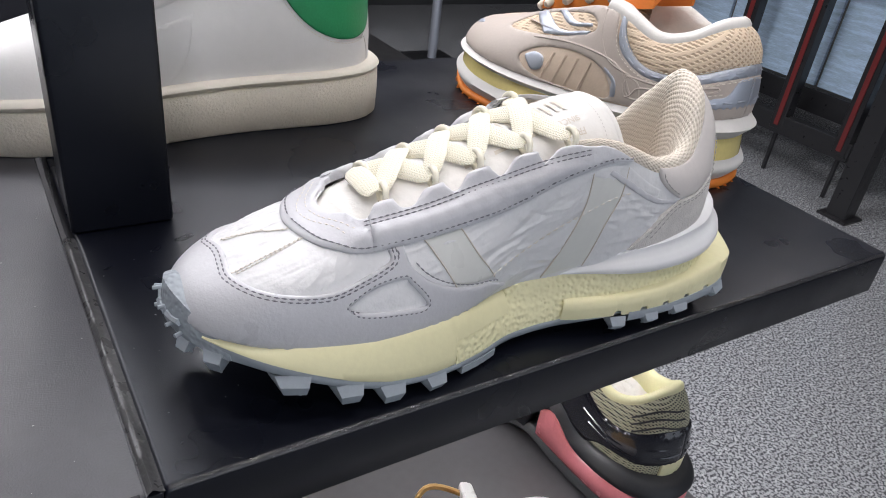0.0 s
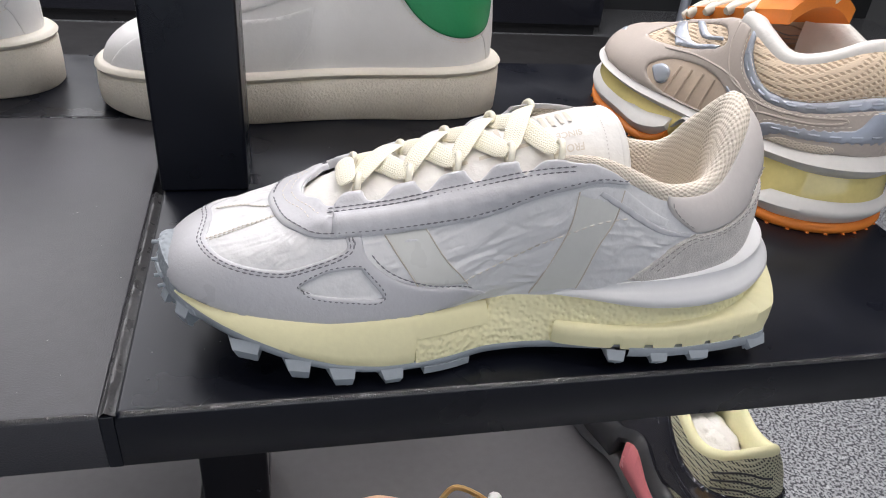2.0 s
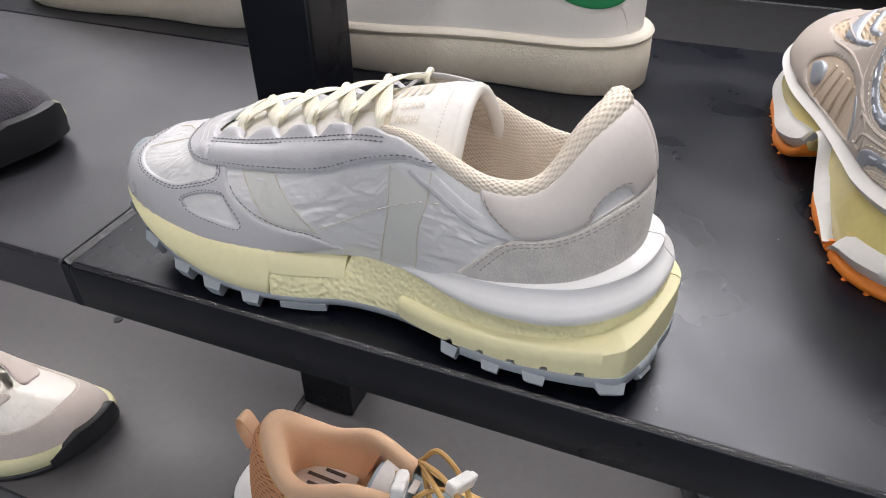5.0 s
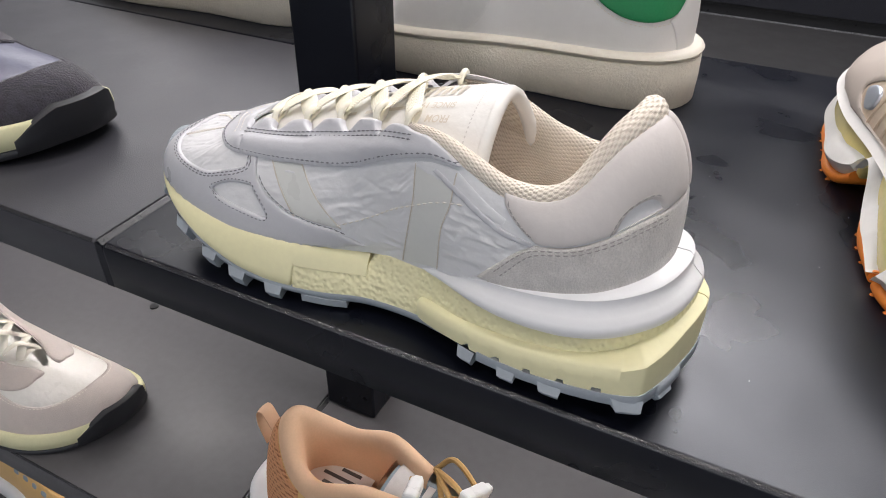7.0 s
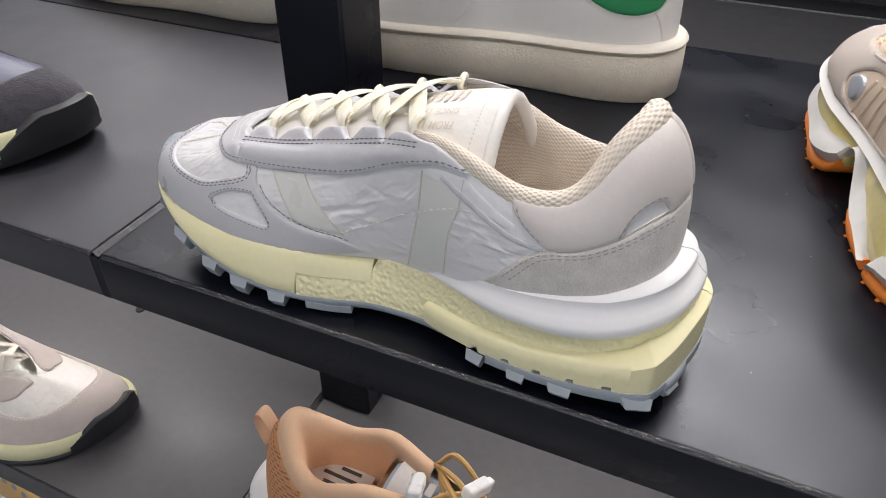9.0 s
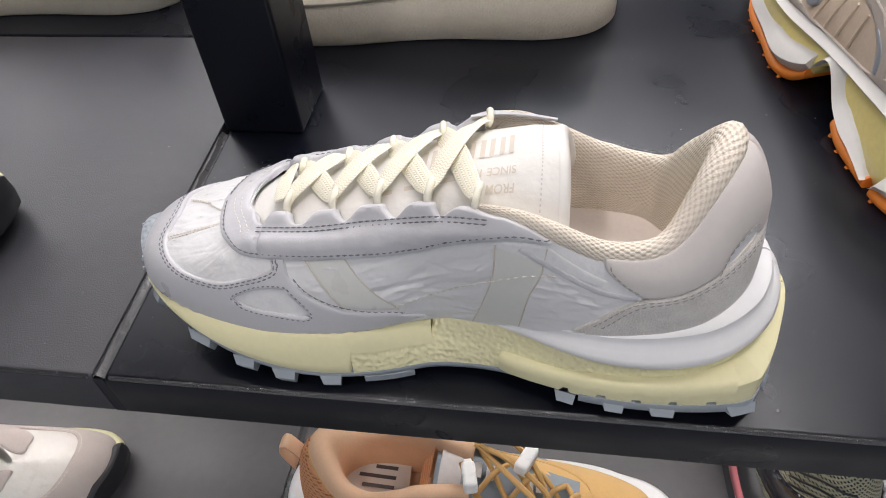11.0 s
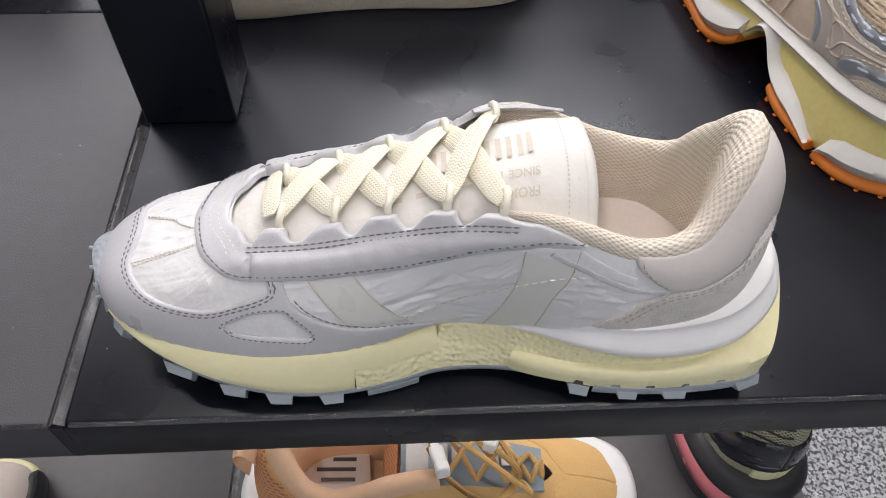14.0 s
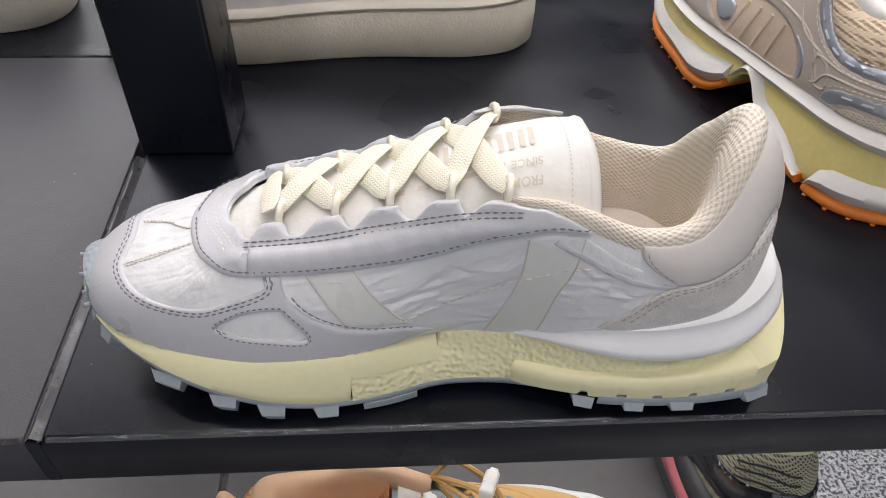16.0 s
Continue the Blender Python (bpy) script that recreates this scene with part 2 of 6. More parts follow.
M_CREPE = material("cream textured rubber", (0.74, 0.685, 0.59), 0.6, vary=0.06, scale=80, bump=0.0010, bump_scale=520)
M_CREAM = material("cream rubber", (0.76, 0.71, 0.62), 0.5, vary=0.03, scale=40)
M_GREEN = material("green leather", (0.015, 0.27, 0.10), 0.42, vary=0.06, scale=60, bump=0.0002, bump_scale=600)
M_SAND = material("sand leather", (0.53, 0.46, 0.41), 0.5, vary=0.04, scale=60, bump=0.0001)
M_PEACH = weave("peach mesh", (0.78, 0.63, 0.47), (0.52, 0.38, 0.26), pitch=0.0030)
M_FINEMESH = weave("fine beige mesh", (0.72, 0.63, 0.53), (0.50, 0.42, 0.34), pitch=0.0013, depth=0.0002)
M_PLEAT = material("peach satin", (0.70, 0.56, 0.44), 0.4, vary=0.06, scale=60, aniso=(1, 1, 1), bump=0.001, bump_scale=90)
M_SILVER = material("silver trim", (0.50, 0.53, 0.60), 0.46, metal=0.7, vary=0.05, scale=80)
M_ORANGE = material("orange rubber", (0.85, 0.25, 0.035), 0.5, vary=0.05, scale=80)
M_GEL = material("yellow gel", (0.88, 0.74, 0.30), 0.10, vary=0.05, scale=40, coat=0.6)
M_GREYSOLE = material("warm grey foam", (0.70, 0.68, 0.655), 0.5, vary=0.03, scale=40)
M_PINK = material("pink gel", (0.80, 0.25, 0.28), 0.22, vary=0.05, scale=40, coat=0.4)
M_BLACK = material("black rubber", (0.019, 0.020, 0.024), 0.48, vary=0.1, scale=60, bump=0.0001)
M_GLOSS = material("glossy black film", (0.014, 0.015, 0.022), 0.16, vary=0.1, scale=60, coat=0.5)
M_LIME = material("pale yellow lining", (0.72, 0.69, 0.43), 0.6, vary=0.04, scale=60)
M_DARKMESH = weave("pale yellow and black mesh", (0.46, 0.45, 0.33), (0.02, 0.02, 0.025), pitch=0.0021)
M_PAPER = material("white tissue", (0.70, 0.68, 0.66), 0.6, vary=0.05, scale=40, bump=0.004, bump_scale=50)
M_TAN = material("tan suede", (0.70, 0.44, 0.175), 0.75, vary=0.05, scale=60, bump=0.0002, bump_scale=900, sheen=0.15)
M_APRICOT = material("apricot lining", (0.74, 0.49, 0.32), 0.75, vary=0.05, scale=80, bump=0.0001)
M_STEEL = material("slate textile", (0.27, 0.32, 0.37), 0.7, vary=0.06, scale=150, bump=0.0002, bump_scale=1200)
M_ORMESH = weave("orange mesh", (0.66, 0.32, 0.16), (0.34, 0.14, 0.06), pitch=0.003)
M_SILK = material("grey satin textile", (0.52, 0.49, 0.48), 0.6, vary=0.08, scale=200, bump=0.0002, bump_scale=1500)
M_ROPE = material("tan rope lace", (0.60, 0.37, 0.14), 0.7, vary=0.08, scale=300, bump=0.0003, bump_scale=1500)
M_PLASTIC = material("white plastic", (0.82, 0.82, 0.82), 0.3, vary=0.01)
M_LABEL = material("white label paper", (0.72, 0.68, 0.67), 0.6, vary=0.02)
M_INK = material("dark print", (0.08, 0.07, 0.07), 0.6)
M_BONE = material("bone suede", (0.58, 0.51, 0.475), 0.9, vary=0.06, scale=120, bump=0.0003, bump_scale=1500, sheen=0.2)
M_SATIN = material("white satin nylon", (0.78, 0.75, 0.71), 0.33, vary=0.02, scale=30, bump=0.002, bump_scale=40)
M_NAVY = material("dark navy suede", (0.040, 0.037, 0.050), 0.95, vary=0.7, scale=160, bump=0.0014, bump_scale=900, sheen=0.35)
M_SLATE = material("slate blue nylon", (0.12, 0.125, 0.18), 0.38, vary=0.05, scale=30, bump=0.0015, bump_scale=50)
M_FLOOR = material("speckled granite", (0.40, 0.41, 0.425), 0.22, vary=0.45, scale=60, spots=((0.09, 0.09, 0.10), 140, 0.47, 0.57))
M_MAT = material("dark grey vinyl", (0.055, 0.054, 0.056), 0.5, vary=0.12, scale=8, bump=0.0002, bump_scale=200)
M_WALL = material("grey wall paint", (0.19, 0.195, 0.20), 0.7, vary=0.04, scale=4)
M_DARKWALL = material("charcoal wall paint", (0.05, 0.052, 0.056), 0.5, vary=0.08, scale=4)
M_CEIL = material("dark ceiling paint", (0.10, 0.10, 0.105), 0.8, vary=0.02, scale=4)
M_METAL = material("black steel", (0.018, 0.018, 0.02), 0.35, vary=0.1, scale=40)
M_RED = material("dark red edge", (0.16, 0.02, 0.02), 0.4)
M_BLUE = material("blue printed panel", (0.46, 0.60, 0.76), 0.25, vary=0.25, scale=6, aniso=(1, 1, 9))

creases(M_NYLON, 28, 0.0016)
creases(M_SATIN, 22, 0.0016)
creases(M_SLATE, 22, 0.0014)
creases(M_TONGUE, 30, 0.0007)
creases(M_PAPER, 40, 0.004)
creases(M_FILM, 20, 0.0005)
braid(M_LACE, 0.0013, 0.0011, 0.0002)
# the darker sand is shade painted between the loops
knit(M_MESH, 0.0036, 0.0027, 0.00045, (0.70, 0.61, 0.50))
creases(M_LEATHER, 45, 0.0005)
creases(M_BEIGE, 45, 0.0003)

# ---- shapes ----


def cr(values, a, closed_sym=False):
    """Smooth curve through values at 0, 1, 2 ..., read at a; with closed_sym the ends are mirrored in y."""
    v = np.asarray(values, float)
    if v.ndim == 1:
        v = v[:, None]
    first, last = 2 * v[0] - v[1], 2 * v[-1] - v[-2]
    if closed_sym and v.shape[1] >= 2:
        first, last = v[1].copy(), v[-2].copy()
        first[1], last[1] = 2 * v[0][1] - v[1][1], 2 * v[-1][1] - v[-2][1]
    p = np.vstack([first, v, last])
    a = np.clip(np.asarray(a, float), 0, len(v) - 1)
    i = np.minimum(a.astype(int), len(v) - 2)
    f = (a - i)[..., None]
    p0, p1, p2, p3 = p[i], p[i + 1], p[i + 2], p[i + 3]
    return 0.5 * (2 * p1 + (p2 - p0) * f + (2 * p0 - 5 * p1 + 4 * p2 - p3) * f * f + (3 * p1 - p0 - 3 * p2 + p3) * f ** 3)


def lerp(knots, x):
    """Value at x along (x, value) pairs."""
    k = np.asarray(knots, float)
    return np.interp(x, k[:, 0], k[:, 1])


class Last:
    """The skin of a shoe: s runs from the toe (0) along one side to the heel (1, or -1 along the other), w from the sole (0) to the top edge (1)."""

    def __init__(self, foot, top, handles, axis=(0, 0), slim=((0, 1), (1, 1)), sink=((0, 0), (1, 0))):
        self.slim, self.sink = slim, sink
        self.foot, self.top, self.handles, self.axis, self.n = np.array(foot, float), np.array(top, float), np.array(handles, float), axis, len(foot) - 1

    def frame_at(self, s):
        a = np.abs(s) * self.n
        b, t, h = cr(self.foot, a, True), cr(self.top, a, True), cr(self.handles, a)
        d = cr(self.foot, np.minimum(a + 0.02, self.n), True) - cr(self.foot, np.maximum(a - 0.02, 0), True)
        end = a > self.n - 0.03
        d[a < 0.03] = (0, -1, 0)
        d[end] = (0, 1, 0)
        nrm = np.stack([d[..., 1], -d[..., 0], 0 * d[..., 0]], -1)
        nrm /= np.maximum(np.linalg.norm(nrm, axis=-1, keepdims=True), 1e-9)
        return b, t, h, nrm

    def at(self, s, w):
        s, w = np.broadcast_arrays(np.asarray(s, float), np.asarray(w, float))
        b, t, h, nrm = self.frame_at(s)
        up = np.array((0, 0, 1.0))
        p1 = b + nrm * h[..., 0:1] + up * h[..., 1:2]
        p2 = t + nrm * h[..., 2:3] + up * h[..., 3:4]
        k = w[..., None]
        p = b * (1 - k) ** 3 + 3 * p1 * k * (1 - k) ** 2 + 3 * p2 * k * k * (1 - k) + t * k ** 3
        p = p.copy()
        mid = self.axis[0] + self.axis[1] * p[..., 0]
        p[..., 1] = np.where(s < 0, mid + (mid - p[..., 1]) * lerp(self.slim, p[..., 0]), p[..., 1])
        p[..., 2] -= np.where(s < 0, lerp(self.sink, p[..., 0]) * w ** 2, 0.0)
        return p

    def normal(self, s, w):
        s, w = np.broadcast_arrays(np.asarray(s, float), np.asarray(w, float))
        w = np.clip(w, 0.02, 0.955)
        ds = self.at(np.clip(s + 0.004, -1, 1), w) - self.at(np.clip(s - 0.004, -1, 1), w)
        dw = self.at(s, w + 0.02) - self.at(s, w - 0.02)
        n = np.cross(ds, dw)
        return n / np.maximum(np.linalg.norm(n, axis=-1, keepdims=True), 1e-9)


def mesh_ob(name, verts, faces, mat, parent=None, label="", smooth=True, sharp=50):
    me = bpy.data.meshes.new(name)
    me.from_pydata([tuple(map(float, v)) for v in verts], [], [tuple(map(int, f)) for f in faces])
    me.materials.append(mat)
    if smooth:
        me.polygons.foreach_set("use_smooth", [True] * len(me.polygons))
    me.update()
    if smooth:
        me.set_sharp_from_angle(angle=radians(sharp))
    ob = new(name, me)
    if parent is not None:
        ob.parent = parent
    return tagged(ob, label)


def thing(name, m, label, category, group="", kind=""):
    ob = new(name)
    ob.empty_display_size = 0.02
    ob.matrix_world = m
    return tagged(ob, label, category, group, kind)


def grid_faces(nu, nv, close_u=False, close_v=False):
    f = []
    for i in range(nu if close_u else nu - 1):
        for j in range(nv if close_v else nv - 1):
            i2, j2 = (i + 1) % nu, (j + 1) % nv
            f.append((i * nv + j, i2 * nv + j, i2 * nv + j2, i * nv + j2))
    return f


def skin(name, pts, mat, parent, label="", close_u=False, close_v=False, caps=False, across=None):
    """A surface through a grid of points, with its own coordinates in metres; caps close both ends of a tube."""
    nu, nv = pts.shape[:2]
    faces = grid_faces(nu, nv, close_u, close_v)
    if caps:
        faces += [tuple(range(nv)), tuple(range((nu - 1) * nv, nu * nv))[::-1]]
    ob = mesh_ob(name, pts.reshape(-1, 3), faces, mat, parent, label)
    run_u = np.concatenate([[0], np.cumsum(np.linalg.norm(np.diff(pts[:, nv // 2], axis=0), axis=1))])
    run_v = np.concatenate([[0], np.cumsum(np.linalg.norm(np.diff(pts[nu // 2], axis=0), axis=1))])
    us, vs = np.meshgrid(run_u, run_v if across is None else across, indexing="ij")
    index = np.zeros(len(ob.data.loops), int)
    ob.data.loops.foreach_get("vertex_index", index)
    layer_uv = ob.data.uv_layers.new(name="metres")
    layer_uv.data.foreach_set("uv", np.stack([us.ravel(), vs.ravel()], 1)[index].ravel())
    return ob


def smooth_loop(pts, per=6, closed=True):
    """Rounds a drawn outline; a point given twice stays a corner."""
    pts = [tuple(p) for p in pts]
    n = len(pts)
    out = []
    for i in range(n if closed else n - 1):
        p0, p1, p2, p3 = (np.array(pts[(i + k) % n] if closed else pts[min(max(i + k, 0), n - 1)], float) for k in (-1, 0, 1, 2))
        if np.allclose(p1, p2):
            continue
        if np.allclose(p0, p1):
            p0 = 2 * p1 - p2
        if np.allclose(p2, p3):
            p3 = 2 * p2 - p1
        for j in range(per):
            f = j / per
            out.append(0.5 * (2 * p1 + (p2 - p0) * f + (2 * p0 - 5 * p1 + 4 * p2 - p3) * f * f + (3 * p1 - p0 - 3 * p2 + p3) * f ** 3))
    if not closed:
        out.append(np.array(pts[-1], float))
    return np.array(out)


def inside(px, py, loop):
    x, y = loop[:, 0], loop[:, 1]
    x2, y2 = np.roll(x, -1), np.roll(y, -1)
    hit = ((y > py[:, None]) != (y2 > py[:, None])) & (px[:, None] < (x2 - x) * (py[:, None] - y) / (y2 - y + 1e-15) + x)
    return hit.sum(1) % 2 == 1


def edge_distance(p, loop):
    a, b = loop, np.roll(loop, -1, 0)
    ab = b - a
    t = np.clip(((p[:, None] - a) * ab).sum(-1) / np.maximum((ab * ab).sum(-1), 1e-15), 0, 1)
    return np.linalg.norm(p[:, None] - (a + t[..., None] * ab), axis=-1).min(1)


FLAT = np.array((0.42, 0.085))


def panel(name, skin_of, outline, thick, mat, parent, holes=(), label="", flat=FLAT, step=0.0035, soft=0.0016, lift=0.0, puff=0.0, per=6, shape=None):
    """A piece of material cut to an outline in (s, w) and laid on a shoe's skin, with rounded, raised edges."""
    from_loops = [smooth_loop(o, per) * flat for o in (outline, *holes)]
    pts, edges, bound = [], [], []
    for loop in from_loops:
        k = len(pts)
        pts += list(loop)
        edges += [(k + i, k + (i + 1) % len(loop)) for i in range(len(loop))]
        bound.append((k, len(loop)))
    nb = len(pts)
    lo, hi = from_loops[0].min(0), from_loops[0].max(0)
    gx, gy = np.meshgrid(np.arange(lo[0], hi[0], step), np.arange(lo[1], hi[1], step))
    gx = gx + (np.arange(gx.shape[0]) % 2)[:, None] * step / 2
    g = np.stack([gx.ravel(), gy.ravel()], 1)
    g = np.vstack([g] + [loop * 0 + 9 for loop in ()])

    def keep(q):
        m = inside(q[:, 0], q[:, 1], from_loops[0])
        for loop in from_loops[1:]:
            m &= ~inside(q[:, 0], q[:, 1], loop)
        return m

    g = g[keep(g)]
    if len(g):
        dist = np.min([edge_distance(g, loop) for loop in from_loops], axis=0)
        g = g[dist > step * 0.45]
    near = []
    for loop in from_loops:
        d = np.roll(loop, -1, 0) - np.roll(loop, 1, 0)
        nn = np.stack([-d[:, 1], d[:, 0]], 1)
        nn /= np.maximum(np.linalg.norm(nn, axis=1, keepdims=True), 1e-9)
        for off in (soft * 0.4, soft):
            for sg in (1, -1):
                q = loop + nn * off * sg
                q = q[keep(q)]
                if len(q):
                    dd = np.min([edge_distance(q, lp) for lp in from_loops], axis=0)
                    near += list(q[dd > off * 0.8])
    if near and len(g):
        near = np.array(near)
        dn = np.array([np.min(np.linalg.norm(near - q, axis=1)) for q in g])
        g = g[dn > soft * 0.6]
    pts = np.array(pts + list(near) + list(g))
    from mathutils.geometry import delaunay_2d_cdt
    v2, _, tris, orig, _, _ = delaunay_2d_cdt([Vector(p) for p in pts], edges, [], 0, 1e-7)
    v2 = np.array([tuple(p) for p in v2])
    tris = np.array(tris)
    tris = tris[keep(v2[tris].mean(1))]
    dist = np.min([edge_distance(v2, loop) for loop in from_loops], axis=0)
    rise = np.clip(dist / soft, 0, 1)
    rise = 0.45 + 0.55 * np.sqrt(1 - (1 - rise) ** 2)
    sw = v2 / flat
    base, nrm = skin_of.at(sw[:, 0], sw[:, 1]), skin_of.normal(sw[:, 0], sw[:, 1])
    high = lift + thick * rise + puff * np.clip(dist / 0.012, 0, 1) ** 0.7
    if shape:
        high = high + shape(np.abs(sw[:, 0]), sw[:, 1]) * np.clip(dist / 0.002, 0, 1)
    top = base + nrm * high[:, None]
    verts, faces = list(top), [tuple(t) for t in tris]
    where = {}
    for i, o in enumerate(orig):
        for k in o:
            where[k] = i
    for k, count in bound:
        ring = [where[k + i] for i in range(count) if k + i in where]
        low = len(verts)
        verts += [base[i] - nrm[i] * 0.0012 for i in ring]
        faces += [(ring[i], ring[(i + 1) % len(ring)], low + (i + 1) % len(ring), low + i) for i in range(len(ring))]
    ob = mesh_ob(name, verts, faces, mat, parent, label)
    return ob


def stitches(skin_of, path, height, parent, mat, gap=0.0029, long=0.0025, rad=0.00027, name="stitching", per=8, label=""):
    """A row of thread along a path in (s, w): short raised dashes."""
    line = smooth_loop(path, per, closed=False)
    fine = np.array([cr(line, np.linspace(0, len(line) - 1, len(line) * 5))]).reshape(-1, 2)
    p3 = skin_of.at(fine[:, 0], fine[:, 1])
    run = np.concatenate([[0], np.cumsum(np.linalg.norm(np.diff(p3, axis=0), axis=1))])
    verts, faces = [], []
    pos = gap / 2
    while pos + long < run[-1]:
        q = [np.array([np.interp(pos + f * long, run, fine[:, 0]), np.interp(pos + f * long, run, fine[:, 1])]) for f in (0, 0.5, 1)]
        c = skin_of.at([k[0] for k in q], [k[1] for k in q])
        nn = skin_of.normal([k[0] for k in q], [k[1] for k in q])
        d = (c[2] - c[0]) / max(np.linalg.norm(c[2] - c[0]), 1e-9)
        side = np.cross(nn[1], d)
        base = len(verts)
        for k, (r, up) in enumerate(((0.35, -0.5), (1, 0.5), (0.35, -0.5))):
            for ang in range(5):
                th = 2 * math.pi * ang / 5
                verts.append(c[k] + nn[k] * (height + rad * up + rad * r * math.sin(th)) + side * rad * 1.3 * r * math.cos(th))
        for k in range(2):
            for ang in range(5):
                a2 = (ang + 1) % 5
                faces.append((base + k * 5 + ang, base + k * 5 + a2, base + k * 5 + 5 + a2, base + k * 5 + 5 + ang))
        pos += gap
    if verts:
        return mesh_ob(name, verts, faces, mat, parent, label)


def tube(name, path, rad, mat, parent, label="", seg=8, per=6, closed=False, flat=1.0, up=(0, 0, 1)):
    """A cord or, with flat below 1, a ribbon, along a smooth path."""
    line = smooth_loop(path, per, closed=closed)
    d = np.gradient(line, axis=0)
    if closed:
        d = np.roll(line, -1, 0) - np.roll(line, 1, 0)
    d /= np.maximum(np.linalg.norm(d, axis=1, keepdims=True), 1e-9)
    ups = np.broadcast_to(np.asarray(up, float), d.shape)
    side = np.cross(d, ups)
    side /= np.maximum(np.linalg.norm(side, axis=1, keepdims=True), 1e-9)
    nn = np.cross(side, d)
    rads = np.broadcast_to(np.asarray(rad, float), (len(line),)) if np.ndim(rad) == 0 else np.interp(np.linspace(0, 1, len(line)), np.linspace(0, 1, len(rad)), rad)
    th = np.linspace(0, 2 * math.pi, seg, endpoint=False)
    pts = line[:, None] + rads[:, None, None] * (np.cos(th)[None, :, None] * side[:, None] + flat * np.sin(th)[None, :, None] * nn[:, None])
    return skin(name, pts, mat, parent, label, close_u=closed, close_v=True, caps=not closed, across=np.cos(th) * rads.mean())


def slab(name, x0, x1, y0, y1, z0, z1, mat, parent=None, bevel=0.002, label="", segs=3):
    """A solid board with rounded edges."""
    bm = bmesh.new()
    bmesh.ops.create_cube(bm, size=1)
    for v in bm.verts:
        v.co = ((x0 + x1) / 2 + v.co.x * (x1 - x0), (y0 + y1) / 2 + v.co.y * (y1 - y0), (z0 + z1) / 2 + v.co.z * (z1 - z0))
    if bevel:
        bmesh.ops.bevel(bm, geom=bm.edges[:], offset=bevel, segments=segs, affect="EDGES", profile=0.5)
    me = bpy.data.meshes.new(name)
    bm.to_mesh(me)
    bm.free()
    me.materials.append(mat)
    ob = new(name, me)
    if parent is not None:
        ob.parent = parent
    return tagged(ob, label)


def band(name, path, a0, a1, n, section, mat, parent, label="", core=None):
    """A strip of sole swept along an outline: section(a, x) gives (outward, height) points of its cross-section."""
    rings = []
    for a in np.linspace(a0, a1, n):
        p, nrm = path(a)
        ring = []
        for o, z in section(a, p[0]):
            if core is not None and o <= -0.029:
                ring.append((p[0] + (core[0] - p[0]) * 0.6, p[1] + (core[1] - p[1]) * 0.6, z))
            else:
                ring.append((p[0] + nrm[0] * o, p[1] + nrm[1] * o, z))
        rings.append(ring)
    return skin(name, np.array(rings), mat, parent, label, close_v=True, caps=True)


def sole_path(outline, axis=(0, 0), slim=((0, 1), (1, 1))):
    """Outline of a sole as a function of the signed station a (negative: the far side): place and outward direction."""
    n = len(outline) - 1

    def path(a):
        k = abs(a)
        p = cr(outline, np.array(k), True)
        d = cr(outline, np.array(min(k + 0.03, n)), True) - cr(outline, np.array(max(k - 0.03, 0)), True)
        if k < 0.03:
            d = np.array((0, -1.0))
        if k > n - 0.03:
            d = np.array((0, 1.0))
        nrm = np.array((d[1], -d[0])) / max(np.linalg.norm(d[:2]), 1e-9)
        if a < 0:
            mid = axis[0] + axis[1] * p[0]
            p, nrm = np.array((p[0], mid + (mid - p[1]) * lerp(slim, p[0]))), np.array((nrm[0], -nrm[1]))
        return p, nrm

    return path

# ---- the setting ----
SHELF = 1.08          # top of the upper shelf
LOW = SHELF - 0.31    # top of the middle shelf
BOTTOM = SHELF - 0.62
floor = slab("floor", -4, 5, -3.5, 5.2, -0.1, 0, M_FLOOR, bevel=0)
tagged(floor, "polished grey speckled granite shop floor", "floor", kind="structure")
for wname, box, wmat, wlabel in (("wall_north", (-4, 5, 5.2, 5.3, 0, CEILING), M_DARKWALL, "dark charcoal painted shop wall"), ("wall_west", (-4.1, -4, -3.6, 5.3, 0, CEILING), M_WALL, "plain grey painted shop wall"), ("wall_east", (5, 5.1, -3.6, 5.3, 0, CEILING), M_WALL, "plain grey painted shop wall")):
    tagged(slab(wname, *box, wmat, bevel=0), wlabel, "wall", kind="structure")
tagged(slab("ceiling", -4.1, 5.1, -3.6, 5.3, CEILING, CEILING + 0.1, M_CEIL, bevel=0), "dark painted shop ceiling", "ceiling", kind="structure")
for wname, box in (("wall_south", (-4, -1.8, -3.6, -3.5, 0, CEILING)), ("wall_south_side", (2.6, 5, -3.6, -3.5, 0, CEILING)), ("wall_south_sill", (-1.8, 2.6, -3.6, -3.5, 0, 0.4)), ("wall_south_head", (-1.8, 2.6, -3.6, -3.5, 2.7, CEILING))):
    tagged(slab(wname, *box, M_WALL, bevel=0), "plain grey painted wall round the shop window", "wall", kind="structure")
shopfront = tagged(thing("window_1", pose(0, -3.55, 0), "wide shop window with a black steel frame", "window"), kind="structure")
for x0, x1, z0, z1 in ((-1.8, -1.74, 0.4, 2.7), (2.54, 2.6, 0.4, 2.7), (-1.74, 2.54, 0.4, 0.46), (-1.74, 2.54, 2.64, 2.7), (0.37, 0.43, 0.46, 2.64)):
    slab("window_frame", x0, x1, -0.03, 0.03, z0, z1, M_METAL, shopfront, 0.003)
M_SKYBACK = material("bright street", (0.8, 0.85, 0.9), 0.9)
M_SKYBACK.node_tree.nodes["Principled BSDF"].inputs["Emission Color"].default_value = (0.86, 0.92, 1, 1)
M_SKYBACK.node_tree.nodes["Principled BSDF"].inputs["Emission Strength"].default_value = 0.9
